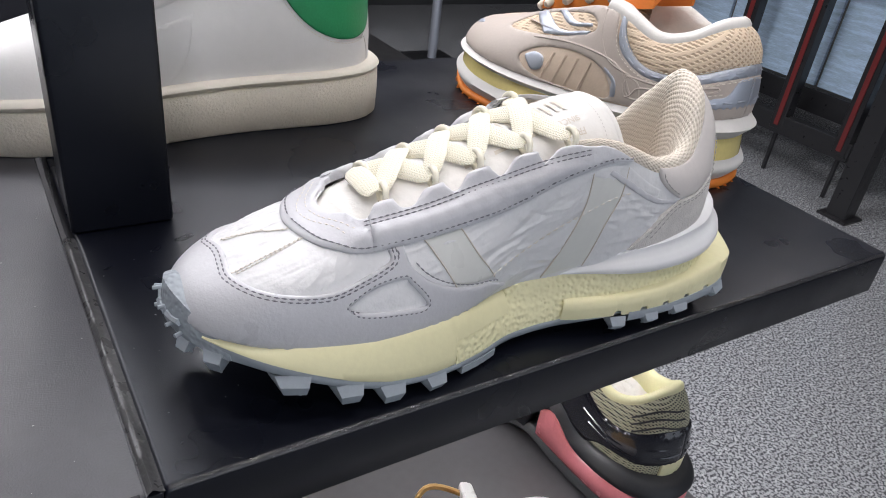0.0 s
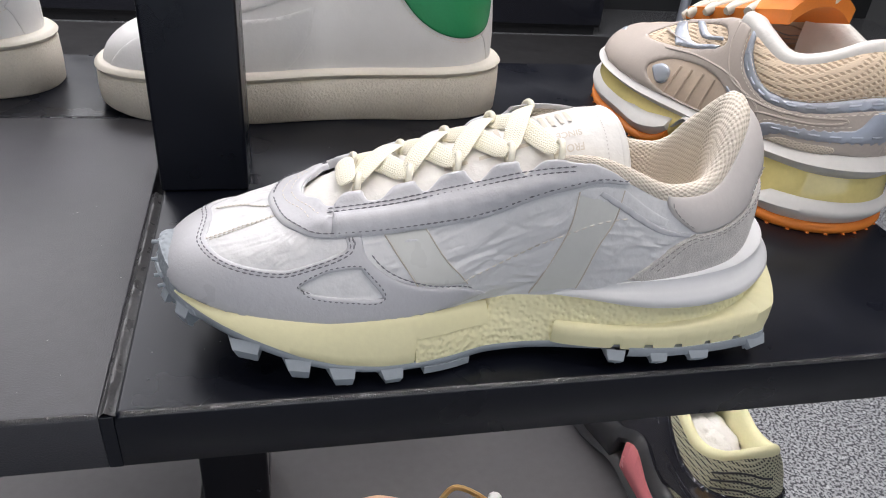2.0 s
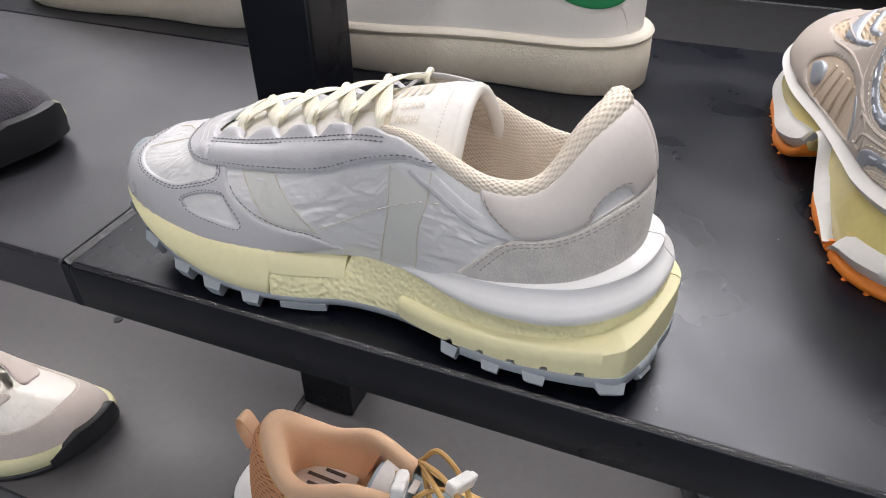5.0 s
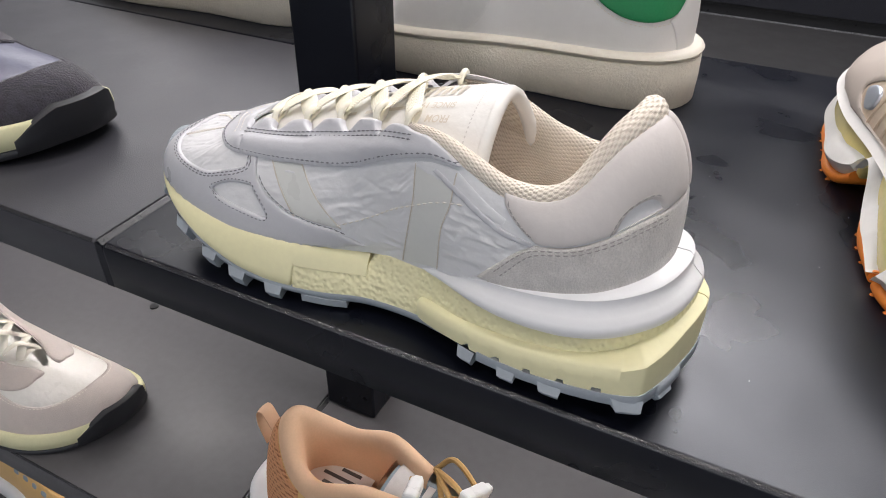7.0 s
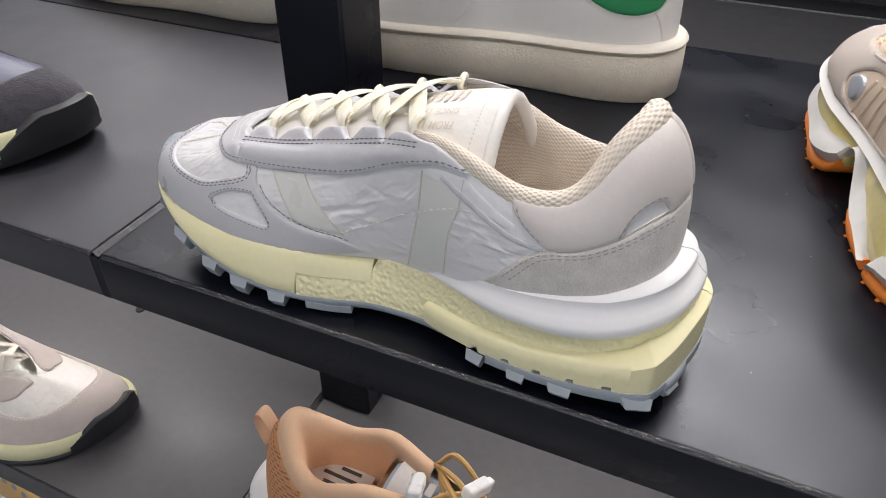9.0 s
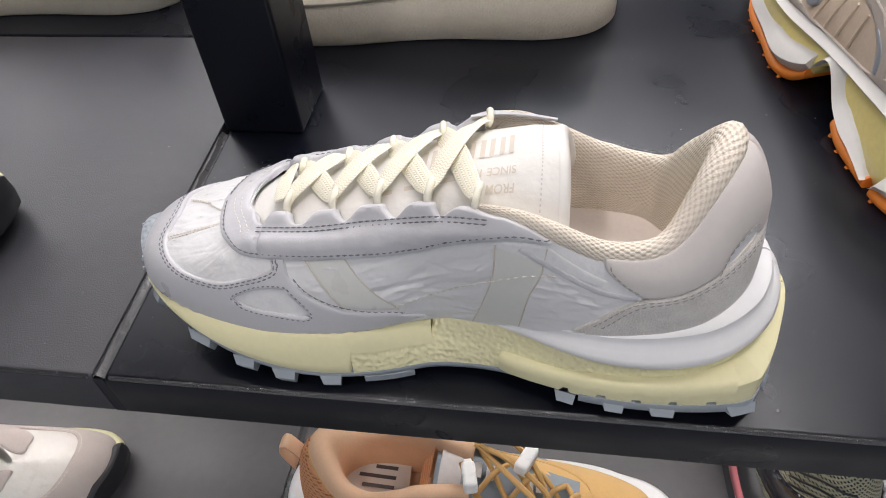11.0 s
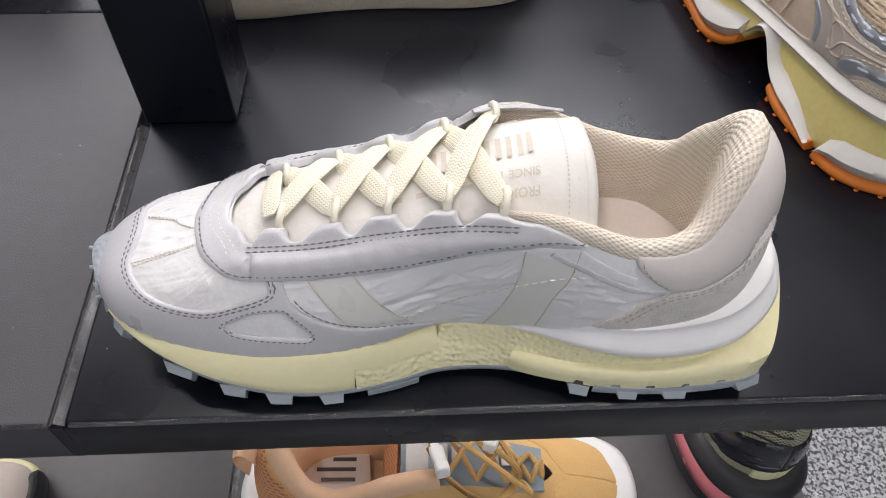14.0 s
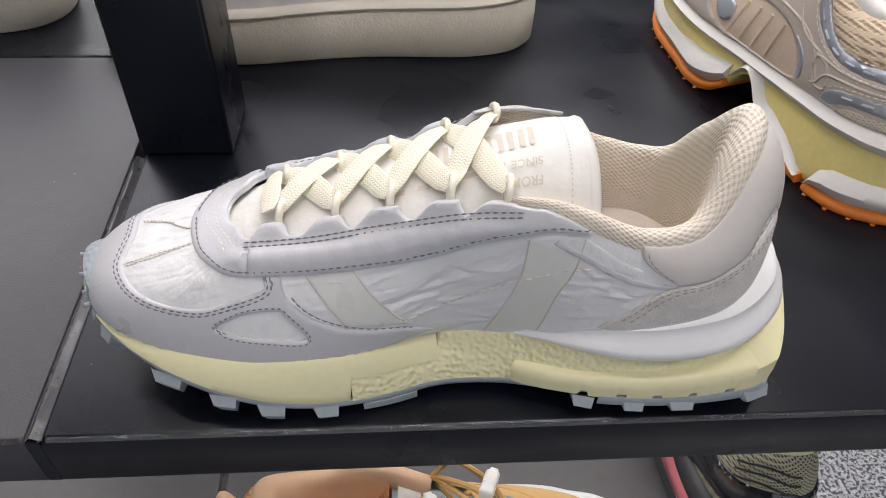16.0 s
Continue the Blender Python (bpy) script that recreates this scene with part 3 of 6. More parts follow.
tagged(slab("backdrop", -3, 4, -4.5, -4.45, -0.5, 3.5, M_SKYBACK, bevel=0), "bright overcast street outside the shop window", "backdrop", kind="structure")
M_GLOW = material("lamp diffuser", (0.9, 0.9, 0.9), 0.5)
M_GLOW.node_tree.nodes["Principled BSDF"].inputs["Emission Color"].default_value = (1, 0.98, 0.96, 1)
M_GLOW.node_tree.nodes["Principled BSDF"].inputs["Emission Strength"].default_value = 4
M_SHEET = material("luminous panel", (0.9, 0.9, 0.9), 0.6)
M_SHEET.node_tree.nodes["Principled BSDF"].inputs["Emission Color"].default_value = (1, 0.98, 0.96, 1)
M_SHEET.node_tree.nodes["Principled BSDF"].inputs["Emission Strength"].default_value = 0.5
for lx, ly, lw in LAMPS:
    lamp = thing("spotlight", pose(lx, ly, CEILING), "small white round ceiling spotlight, switched on", "ceiling light", "ceiling spotlights")
    ring = np.array([[(r * math.cos(a), r * math.sin(a), z) for a in np.linspace(0, 2 * math.pi, 24, endpoint=False)] for r, z in ((0.09, 0.0), (0.095, -0.01), (0.09, -0.105), (0.08, -0.11), (0.078, -0.10))])
    skin("housing", ring, M_PLASTIC, lamp, close_v=True)
    disc = np.array([[(r * math.cos(a), r * math.sin(a), -0.100) for a in np.linspace(0, 2 * math.pi, 24, endpoint=False)] for r in (0.078, 0.001)])
    skin("diffuser", disc, M_GLOW, lamp, close_v=True)


for cx, cy, w, d in (PANEL, PANEL_B):
    panel_light = thing("light_panel", pose(cx, cy, CEILING), "broad white luminous ceiling panel, switched on", "ceiling light", "ceiling light panels")
    for x0, x1, y0, y1 in ((-w / 2 - 0.04, w / 2 + 0.04, -d / 2 - 0.04, -d / 2), (-w / 2 - 0.04, w / 2 + 0.04, d / 2, d / 2 + 0.04), (-w / 2 - 0.04, -w / 2, -d / 2, d / 2), (w / 2, w / 2 + 0.04, -d / 2, d / 2)):
        slab("frame", x0, x1, y0, y1, -0.04, 0, M_PLASTIC, panel_light, 0.003)
    slab("diffuser", -w / 2, w / 2, -d / 2, d / 2, -0.02, -0.005, M_SHEET, panel_light, 0)


def board(x0, x1, y0, y1, z, label, mat, roll=0.0008):
    """A folded steel shelf board: flat top with a rolled front edge and a front face."""
    t = thing("shelf_board", pose(0, 0, z), label, "shelf", "shelf boards")
    prof = [(y1, -0.032), (y1, 0)]
    for k in range(7):
        th = math.pi / 2 * k / 6
        prof.append((y0 + 0.0030 - 0.0030 * math.sin(th), -0.0030 + 0.0030 * math.cos(th)))
    prof += [(y0, -0.031), (y0 + 0.001, -0.032), (y0 + 0.012, -0.032)]
    rings = []
    turn = [math.pi / 2 * k / 5 for k in range(6)]
    ends = [(x0 + roll * (1 - math.cos(a)), roll * (1 - math.sin(a))) for a in turn] + [(x1 - 0.0008 * (1 - math.cos(a)), 0.0008 * (1 - math.sin(a))) for a in turn[::-1]]
    for x, sh in ends:
        rings.append([(x, y, zz - sh if zz > -0.01 else zz) for y, zz in prof])
    skin("sheet", np.array(rings), mat, t, close_v=True, caps=True)
    # added strip, slightly proud of the roll, that carries the painted highlight
    arc = [math.pi / 2 * (0.25 + 0.50 * k / 6) for k in range(7)]
    if y0 < 0.1:
        skin("edge_highlight", np.array([[(x, y0 + 0.0030 - 0.0032 * math.sin(a), -0.0030 + 0.0032 * math.cos(a)) for a in arc] for x in np.linspace(x0 + roll, x1 - 0.002, 3)]), M_EDGE, t, "glossy strip painting the highlight of the rolled edge")
    return t


def lean(t):
    """The joint between the boards runs slightly askew towards the back."""
    for piece in t.children:
        for v in piece.data.vertices:
            if abs(v.co.x) < 0.02:
                v.co.x -= 0.026 * v.co.y


XR, XL, BACK = 0.486, -0.70, 0.47
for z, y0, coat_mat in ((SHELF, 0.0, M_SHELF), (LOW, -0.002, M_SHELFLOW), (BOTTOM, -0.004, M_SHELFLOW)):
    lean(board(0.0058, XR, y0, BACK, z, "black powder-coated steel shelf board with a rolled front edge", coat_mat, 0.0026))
    # only the upper board takes the coat lightened for its sheen
    lean(board(XL, -0.0004, y0, 0.318, z, "black powder-coated steel shelf board beside the joint", M_SHELFSIDE if z == SHELF else coat_mat))
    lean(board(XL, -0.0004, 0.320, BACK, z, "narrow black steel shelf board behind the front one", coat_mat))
    j = thing("joint_strip", pose(0.005, 0, z), "worn grey sealant in the gap between two shelf boards", "joint")
    rng = np.random.RandomState(3)
    ys = np.linspace(y0 + 0.001, 0.196, 60)
    ww = 0.0006 * rng.rand(60)
    prof = np.array([[(-0.0060, y, -0.0012), (-0.0050, y, -0.0014), (-0.0043 + w, y, -0.0003), (-0.0030, y, 0.0002 + w), (-0.0016 - w, y, 0.0001), (-0.0004, y, -0.0012), (0.0018, y, -0.0016)] for y, w in zip(ys, ww)])
    skin("bead", prof, M_JOINT, j)
    slab("front_filler", -0.0053, 0.0005, y0 + 0.0002, y0 + 0.01, -0.0318, -0.0016, coat_mat, j, 0.0003)
    skin("groove", np.array([[(x, y, -0.0022) for x in (-0.0064, 0.0024)] for y in (y0 + 0.001, 0.196)]), M_METAL, j)
    lean(j)


def post(x, y, z0, z1):
    t = thing("shelf_post", pose(x, y, z0), "square black steel post standing on the shelf joint", "post", "shelf posts")
    slab("tube", 0, 0.0545, 0, 0.0545, 0, z1 - z0, M_SHELF, t, 0.0022)
    slab("cap", 0.003, 0.0515, 0.003, 0.0515, z1 - z0 - 0.002, z1 - z0 + 0.0002, M_SHELF, t, 0.0004)
    return t


for px in (0.0, XL + 0.02):
    post(px, 0.1965, SHELF + 0.0002, SHELF + 0.62)
    post(px, 0.187, LOW + 0.0002, SHELF - 0.0325)
    post(px, 0.187, BOTTOM + 0.0002, LOW - 0.0325)
    post(px, 0.187, 0.0, BOTTOM - 0.0325)


for sz in (SHELF, LOW):
    for sx, sy in STRIPS:
        strip = thing("strip_light", pose(sx, sy, sz - 0.032), "slim white strip light under the shelf board", "shelf light", "shelf strip lights")
        slab("housing", -0.225, 0.225, -0.014, 0.014, -0.010, -0.0005, M_PLASTIC, strip, 0.002)
        slab("diffuser", -0.22, 0.22, -0.010, 0.010, -0.0135, -0.0105, M_GLOW, strip, 0.001)

# specks of dust and lint on the boards
rng = np.random.RandomState(21)
dust_v, dust_f = [], []
for k in range(90):
    dx, dy = (rng.uniform(-0.45, 0.48), rng.uniform(0.004, 0.30)) if k < 70 else (rng.uniform(-0.06, 0.05), rng.uniform(0.0, 0.19))
    if k < 70 and 0.01 < dx < 0.33 and 0.0 < dy < 0.12 and rng.rand() < 0.7:
        continue
    r, th, thin = rng.uniform(0.0002, 0.0005), rng.uniform(0, 3.14), rng.uniform(0.25, 1)
    c0 = len(dust_v)
    for q in range(5):
        a = th + q * 1.2566
        px, py = r * math.cos(a), r * thin * math.sin(a)
        dust_v.append((dx + px, dy + py, SHELF + 0.00025))
    dust_v.append((dx, dy, SHELF + 0.0006))
    dust_f += [(c0 + q, c0 + (q + 1) % 5, c0 + 5) for q in range(5)]
tagged(mesh_ob("dust", dust_v, dust_f, M_DUST), "pale specks of dust on the black shelf", "dust", kind="stuff")
plug = thing("screw_cap", pose(-0.266, 0.216, LOW), "small dark screw cap in the lower shelf", "screw cap")
skin("cap", np.array([[(r * math.cos(a), r * math.sin(a), z) for a in np.linspace(0, 2 * math.pi, 20, endpoint=False)] for r, z in ((0.0055, 0.0), (0.0052, 0.0012), (0.0035, 0.0016), (0.0001, 0.0014))]), M_METAL, plug, close_v=True)

mat = thing("floor_mat", pose(0, 0, 0), "smooth dark grey floor covering behind the shelf", "mat", kind="structure")
slab("sheet", -3.6, 2.27, 2.0, 4.4, 0.0, 0.005, M_MAT, mat, 0.002)
cabinet = thing("base_cabinet", pose(-0.7, 4.42, 0), "long low glossy black cabinet at the back of the shop", "cabinet")
for k in range(4):
    slab("door", -2.9 + 1.45 * k + 0.004, -2.9 + 1.45 * (k + 1) - 0.004, -0.02, 0.0, 0.08, 0.84, M_GLOSS, cabinet, 0.003)
slab("carcass", -2.9, 2.9, 0.001, 0.6, 0.06, 0.84, M_METAL, cabinet, 0.003)
slab("plinth", -2.88, 2.88, 0.03, 0.58, 0.0, 0.06, M_METAL, cabinet, 0.002)
slab("worktop", -2.92, 2.92, -0.03, 0.62, 0.8405, 0.88, M_METAL, cabinet, 0.004)

# rack and stand farther off in the shop
rack = thing("display_rack", pose(3.237, 1.37, 0), "black steel display rack with red edges and blue printed panels", "rack")
for py in (0.05, 0.39, 0.73, 1.20):
    slab("upright", -0.03, 0.03, py - 0.035, py + 0.035, 0.22, 1.9, M_METAL, rack, 0.003)
    slab("edge_strip", -0.034, -0.0305, py - 0.012, py + 0.012, 0.24, 1.88, M_RED, rack, 0.0005)
    slab("leg", -0.008, 0.008, py - 0.008, py + 0.008, 0.0, 0.22, M_METAL, rack, 0.001)
for z0, z1 in ((0.20, 0.29), (1.0, 1.04), (1.84, 1.9)):
    slab("rail", -0.028, 0.028, 0.0, 1.25, z0, z1, M_METAL, rack, 0.003)
slab("kick_panel", 0.15, 0.17, -0.2, 1.6, 0.30, 0.41, M_METAL, rack, 0.003)
for y0, y1 in ((-0.2, 0.38), (0.40, 0.98), (1.0, 1.6)):
    slab("printed_panel", 0.18, 0.20, y0, y1, 0.42, 1.8, M_BLUE, rack, 0.002)
column = thing("shop_column", pose(3.114, 1.252, 0), "square black steel column standing on the granite floor", "column")
slab("shaft", -0.045, 0.045, -0.045, 0.045, 0, 2.6, M_METAL, column, 0.004)
slab("base_plate", -0.07, 0.07, -0.07, 0.07, 0, 0.012, M_METAL, column, 0.002)
stand = thing("metal_stand", pose(2.42, 3.76, 0), "slim grey metal stand on the shop floor", "stand")
tube("pole", [(0, 0, 0.01), (0, 0, 0.6), (0, 0, 1.3)], 0.03, M_SILVER, stand, seg=12, up=(1, 0, 0))
slab("foot_plate", -0.15, 0.15, -0.15, 0.15, 0, 0.012, M_METAL, stand, 0.002)

# ---- the pale running shoe ----
AX = (0.0607, -0.0357)  # middle line of the shoe: y = a + b * x
hero = thing("running_shoe", pose(0, 0, SHELF), "white running shoe, cream laces, lugged pale yellow and grey sole", "shoe")
HERO_FOOT = [(0.0235, 0.0600, 0.037), (0.0290, 0.0400, 0.0375), (0.043, 0.0265, 0.035), (0.067, 0.0185, 0.030), (0.095, 0.0140, 0.028), (0.122, 0.0145, 0.029), (0.146, 0.0190, 0.030), (0.171, 0.0265, 0.031), (0.200, 0.0225, 0.034), (0.228, 0.0150, 0.037), (0.257, 0.0110, 0.040), (0.2815, 0.0160, 0.044), (0.2978, 0.0305, 0.048), (0.3026, 0.0485, 0.050)]
HERO_TOP = [(0.0875, 0.0575, 0.0738), (0.0878, 0.0535, 0.0739), (0.0895, 0.0490, 0.0750), (0.0945, 0.0450, 0.0770), (0.1020, 0.0415, 0.0795), (0.124, 0.0380, 0.0848), (0.149, 0.0355, 0.0925), (0.176, 0.0300, 0.1005), (0.202, 0.0205, 0.1050), (0.221, 0.0166, 0.0995), (0.244, 0.0150, 0.0905), (0.2650, 0.0175, 0.0935), (0.2800, 0.0305, 0.1125), (0.2888, 0.0502, 0.1190)]
HERO_BULGE = [(0.0, 0.019, 0.041, -0.0140), (0.0, 0.019, 0.038, -0.0130), (0.0005, 0.019, 0.033, -0.0115), (0.001, 0.021, 0.026, -0.0085), (0.0015, 0.021, 0.019, -0.007), (0.002, 0.021, 0.017, -0.008), (0.004, 0.021, 0.015, -0.012), (0.006, 0.020, 0.014, -0.016), (0.005, 0.018, 0.009, -0.018), (0.003, 0.016, 0.006, -0.015), (0.002, 0.015, 0.006, -0.014), (0.0035, 0.018, 0.011, -0.016), (0.004, 0.024, 0.0145, -0.014), (0.003, 0.028, 0.015, -0.010)]
SLIM = [(0.015, 0.70), (0.06, 0.79), (0.11, 0.92), (0.16, 0.94), (0.22, 0.86), (0.28, 0.76), (0.32, 0.78)]  # the far side is narrower
SINK = [(0.195, 0.0), (0.225, 0.003), (0.246, 0.0035), (0.260, 0.007), (0.272, 0.012), (0.281, 0.009), (0.2885, 0.0)]  # the far collar is lower
last = Last(HERO_FOOT, HERO_TOP, HERO_BULGE, AX, SLIM, SINK)
STRIPE_A = [(0.372, 0.650), (0.372, 0.650), (0.424, 0.650), (0.424, 0.650), (0.450, 0.457), (0.494, 0.215), (0.494, 0.215), (0.421, 0.268), (0.421, 0.268), (0.394, 0.466)]
STRIPE_B = [(0.617, 0.80), (0.617, 0.80), (0.692, 0.885), (0.692, 0.885), (0.681, 0.655), (0.660, 0.435), (0.644, 0.100), (0.644, 0.100), (0.588, 0.040), (0.588, 0.040), (0.605, 0.360), (0.615, 0.58)]
ss, ww = np.meshgrid(np.linspace(-1, 1, 521), np.linspace(0, 1, 121), indexing="ij")
rng = np.random.RandomState(11)
fold = np.zeros_like(ss)
for k in range(620):
    # one soft crease: where, which way it runs, how long, how sharp
    if rng.rand() < 0.28:
        cs, cw, th = rng.uniform(-0.28, 0.30), rng.uniform(0.40, 0.95), rng.uniform(0.4, 2.2)
    else:
        cs, cw, th = rng.choice((-1, 1)) * rng.uniform(0.34, 0.80), rng.uniform(0.05, 0.80), rng.normal(0.25, 0.55)
    du, dv = (ss - cs) * FLAT[0], (ww - cw) * FLAT[1]
    if cs < 0:
        th = math.pi - th
    along, across = du * math.cos(th) + dv * math.sin(th), -du * math.sin(th) + dv * math.cos(th)
    long, thin = rng.uniform(0.003, 0.013), rng.uniform(0.0006, 0.0018)
    bend = across + 18 * rng.uniform(-1, 1) * along ** 2
    fold += rng.choice((1, 1, -0.8)) * rng.uniform(0.10, 0.38) * np.exp(-(along / long) ** 2 - np.abs(bend / thin) ** 1.5)
for k in range(90):
    # long pulled folds down the quarter from the stay
    if k % 3:
        cs, cw, th = rng.choice((-1, 1)) * rng.uniform(0.46, 0.80), rng.uniform(0.12, 0.75), rng.normal(0.55, 0.28)
    else:
        cs, cw, th = rng.choice((-1, 1)) * rng.uniform(0.50, 0.78), rng.uniform(0.30, 0.60), rng.normal(0.2, 0.2)
    du, dv = (ss - cs) * FLAT[0], (ww - cw) * FLAT[1]
    if cs < 0:
        th = math.pi - th
    along, across = du * math.cos(th) + dv * math.sin(th), -du * math.sin(th) + dv * math.cos(th)
    long, thin = rng.uniform(0.008, 0.022), rng.uniform(0.0011, 0.0026)
    bend = across + 6 * rng.uniform(-1, 1) * along ** 2
    fold += rng.choice((1, -0.9)) * rng.uniform(0.20, 0.55) * np.exp(-(along / long) ** 2 - np.abs(bend / thin) ** 1.6)
flat_s, flat_w = np.abs(ss).ravel(), ww.ravel()
for stripe in (STRIPE_A, STRIPE_B):
    # the welded film keeps the cloth flat
    fold *= np.where(inside(flat_s, flat_w, np.array(stripe)), 0.12, 1.0).reshape(fold.shape)
fold = np.clip(fold, -0.6, 0.8) * np.clip((0.985 - ww) / 0.08, 0, 1)
# the cloth ends below the eyelet tabs
wt = ww * lerp([(0, 1), (0.19, 1), (0.235, 0.95), (0.262, 0.885), (0.592, 0.885), (0.612, 1), (1, 1)], np.abs(ss))
skin("upper", last.at(ss, wt) + last.normal(ss, wt) * (fold * 0.0012)[..., None], M_NYLON, hero, "white crinkled nylon")

# sole
SOLE = [(0.0225, 0.0600), (0.0288, 0.0398), (0.0442, 0.0240), (0.0675, 0.0125), (0.095, 0.0070), (0.122, 0.0068), (0.146, 0.0110), (0.172, 0.0180), (0.200, 0.0170), (0.228, 0.0095), (0.257, 0.0060), (0.285, 0.0075), (0.3100, 0.022), (0.3190, 0.0485)]
sole = sole_path(SOLE, AX, SLIM)
LOWER = [(0.0, 0.034), (0.022, 0.032), (0.045, 0.0265), (0.07, 0.0180), (0.09, 0.0115), (0.11, 0.0080), (0.132, 0.0062), (0.155, 0.0050), (0.18, 0.0055), (0.208, 0.0070), (0.231, 0.0100), (0.26, 0.0110), (0.285, 0.0130), (0.31, 0.0155), (0.335, 0.020)]
PLATE = [(0.0, 0.042), (0.022, 0.040), (0.04, 0.0345), (0.056, 0.0285), (0.07, 0.0235), (0.083, 0.0185), (0.10, 0.0140), (0.118, 0.0115), (0.134, 0.0108), (0.155, 0.0105), (0.18, 0.0110), (0.208, 0.0125), (0.231, 0.0138), (0.26, 0.0145), (0.285, 0.0170), (0.31, 0.020), (0.335, 0.024)]
FOXING = [(0.0, 0.044), (0.025, 0.042), (0.033, 0.0385), (0.05, 0.0365), (0.07, 0.0345), (0.095, 0.0325), (0.12, 0.0325), (0.145, 0.0320), (0.175, 0.0295)]
CLIP = [(0.200, 0.0225), (0.207, 0.0230), (0.230, 0.0245), (0.255, 0.0265), (0.280, 0.0300), (0.300, 0.0340), (0.312, 0.0390), (0.325, 0.047)]
WTOP = [(0.200, 0.0355), (0.213, 0.0420), (0.236, 0.0495), (0.260, 0.0535), (0.285, 0.0575), (0.305, 0.0615), (0.325, 0.066)]
WLOW = [(0.200, 0.0352), (0.218, 0.0350), (0.245, 0.0345), (0.272, 0.0358), (0.292, 0.0388), (0.31, 0.0430), (0.325, 0.048)]


def plate_section(a, x):
    lo, hi = lerp(LOWER, x), lerp(PLATE, x)
    return [(0.0005, hi), (0.0012, hi - 0.0012), (0.0004, lo + 0.0008), (-0.001, lo), (-0.03, lo), (-0.03, hi)]


band("outsole", sole, -13, 13, 161, plate_section, M_RUBBER, hero, "grey rubber outsole plate")


def toe_section(a, x):
    lo, hi = lerp(LOWER, x), 0.052 - 0.018 * min(abs(a) / 1.75, 1) ** 2
    return [(-0.004, hi), (-0.0002, hi - 0.0012), (0.0014, (lo + hi) / 2), (0.001, lo + 0.001), (-0.001, lo), (-0.02, lo), (-0.02, hi)]


band("toe_bumper", sole, -1.75, 1.75, 41, toe_section, M_RUBTEX, hero, "grey rubber toe wrap")


ARCH_TOP = [(0.1718, 0.0300), (0.18, 0.0330), (0.20, 0.0360), (0.22, 0.0362), (0.25, 0.0362), (0.28, 0.0385), (0.30, 0.042), (0.34, 0.052)]


def foam_slope(x, z):
    """How far the foam leans in at a height, from the plate to its top edge."""
    lo, hi = lerp(PLATE, x), lerp(FOXING, x) if x < 0.1715 else lerp(ARCH_TOP, x)
    back = lerp([(0.02, 0.001), (0.05, 0.0055), (0.14, 0.0065), (0.172, 0.0085), (0.20, 0.0065), (0.225, 0.003), (0.34, 0.003)], x)
    return 0.0008 - back * float(np.clip((z - lo) / max(hi - lo, 0.001), 0, 1)) ** 1.4


def fore_section(a, x):
    hi = lerp(FOXING, x)
    lo = lerp(PLATE, x) - 0.0005
    if x > 0.1345:
        lo = 0.0214 - (x - 0.1345) * 0.03
    out = [(foam_slope(x, lo + f * (hi - lo)) + g, lo + f * (hi - lo)) for f, g in ((1, -0.0004), (0.9, 0.0005), (0.6, 0.0009), (0.3, 0.0009), (0.08, 0.0006), (0, -0.0004))]
    return [(out[0][0] - 0.003, hi + 0.001)] + out + [(-0.02, lo), (-0.02, hi)]


for sg in (1, -1):
    band("foam_forefoot", sole, sg * 1.22, sg * 6.96, 90, fore_section, M_YELLOW, hero, "smooth pale yellow midsole foam")


def arch_section(a, x):
    lo = lerp(PLATE, x) - 0.0005
    hi = lerp([(0.13, 0.0212), (0.1345, 0.0217), (0.1705, 0.0206), (0.1718, 0.0300)], x) if x < 0.1718 else lerp(ARCH_TOP, x)
    out = [(foam_slope(x, lo + f * (hi - lo)), lo + f * (hi - lo)) for f in (1, 0.8, 0.5, 0.2, 0)]
    return [(out[0][0] - 0.005, hi + 0.001)] + out + [(-0.02, lo), (-0.02, hi)]


for sg in (1, -1):
    band("foam_arch", sole, sg * 5.52, sg * 13, 124, arch_section, M_YELTEX, hero, "pebbled pale yellow midsole foam")

CLIPLINE = [(0.200, 0.0185), (0.231, 0.0060), (0.262, 0.0018), (0.290, 0.0018), (0.3040, 0.0040), (0.3090, 0.0085), (0.3155, 0.0240), (0.3210, 0.0488)]
clip = sole_path(CLIPLINE, AX, SLIM)


def clip_section(a, x):
    lo, hi = lerp(PLATE, x) - 0.0006, lerp(CLIP, x)
    if any(abs(x - c) < 0.0019 for c in (0.2312, 0.2465, 0.2610, 0.2758, 0.2910)):
        lo += 0.0030
    return [(-0.03, hi + 0.001), (-0.0012, hi), (0.0008, hi - 0.0015), (0.0012, (lo + hi) / 2), (0.0008, lo), (-0.03, lo)]


for sg in (1, -1):
    band("heel_clip", clip, sg * 0.18, sg * 7, 300, clip_section, M_YELLOW, hero, "smooth pale yellow heel clip", core=(0.285, AX[0] + AX[1] * 0.285))


def heel_section(a, x):
    lo, hi = lerp(LOWER, x) - 0.0015, lerp(PLATE, x) + 0.0006
    out = 0.0024 if 5.4 < abs(a) < 6.2 else 0.0014
    return [(-0.03, hi), (0.0012, hi), (out, hi - 0.0012), (out, lo + 0.001), (out - 0.001, lo), (-0.03, lo)]


for sg in (1, -1):
    band("outsole", clip, sg * 1.2, sg * 7, 130, heel_section, M_RUBBER, hero, "stepped grey rubber heel tread", core=(0.285, AX[0] + AX[1] * 0.285))

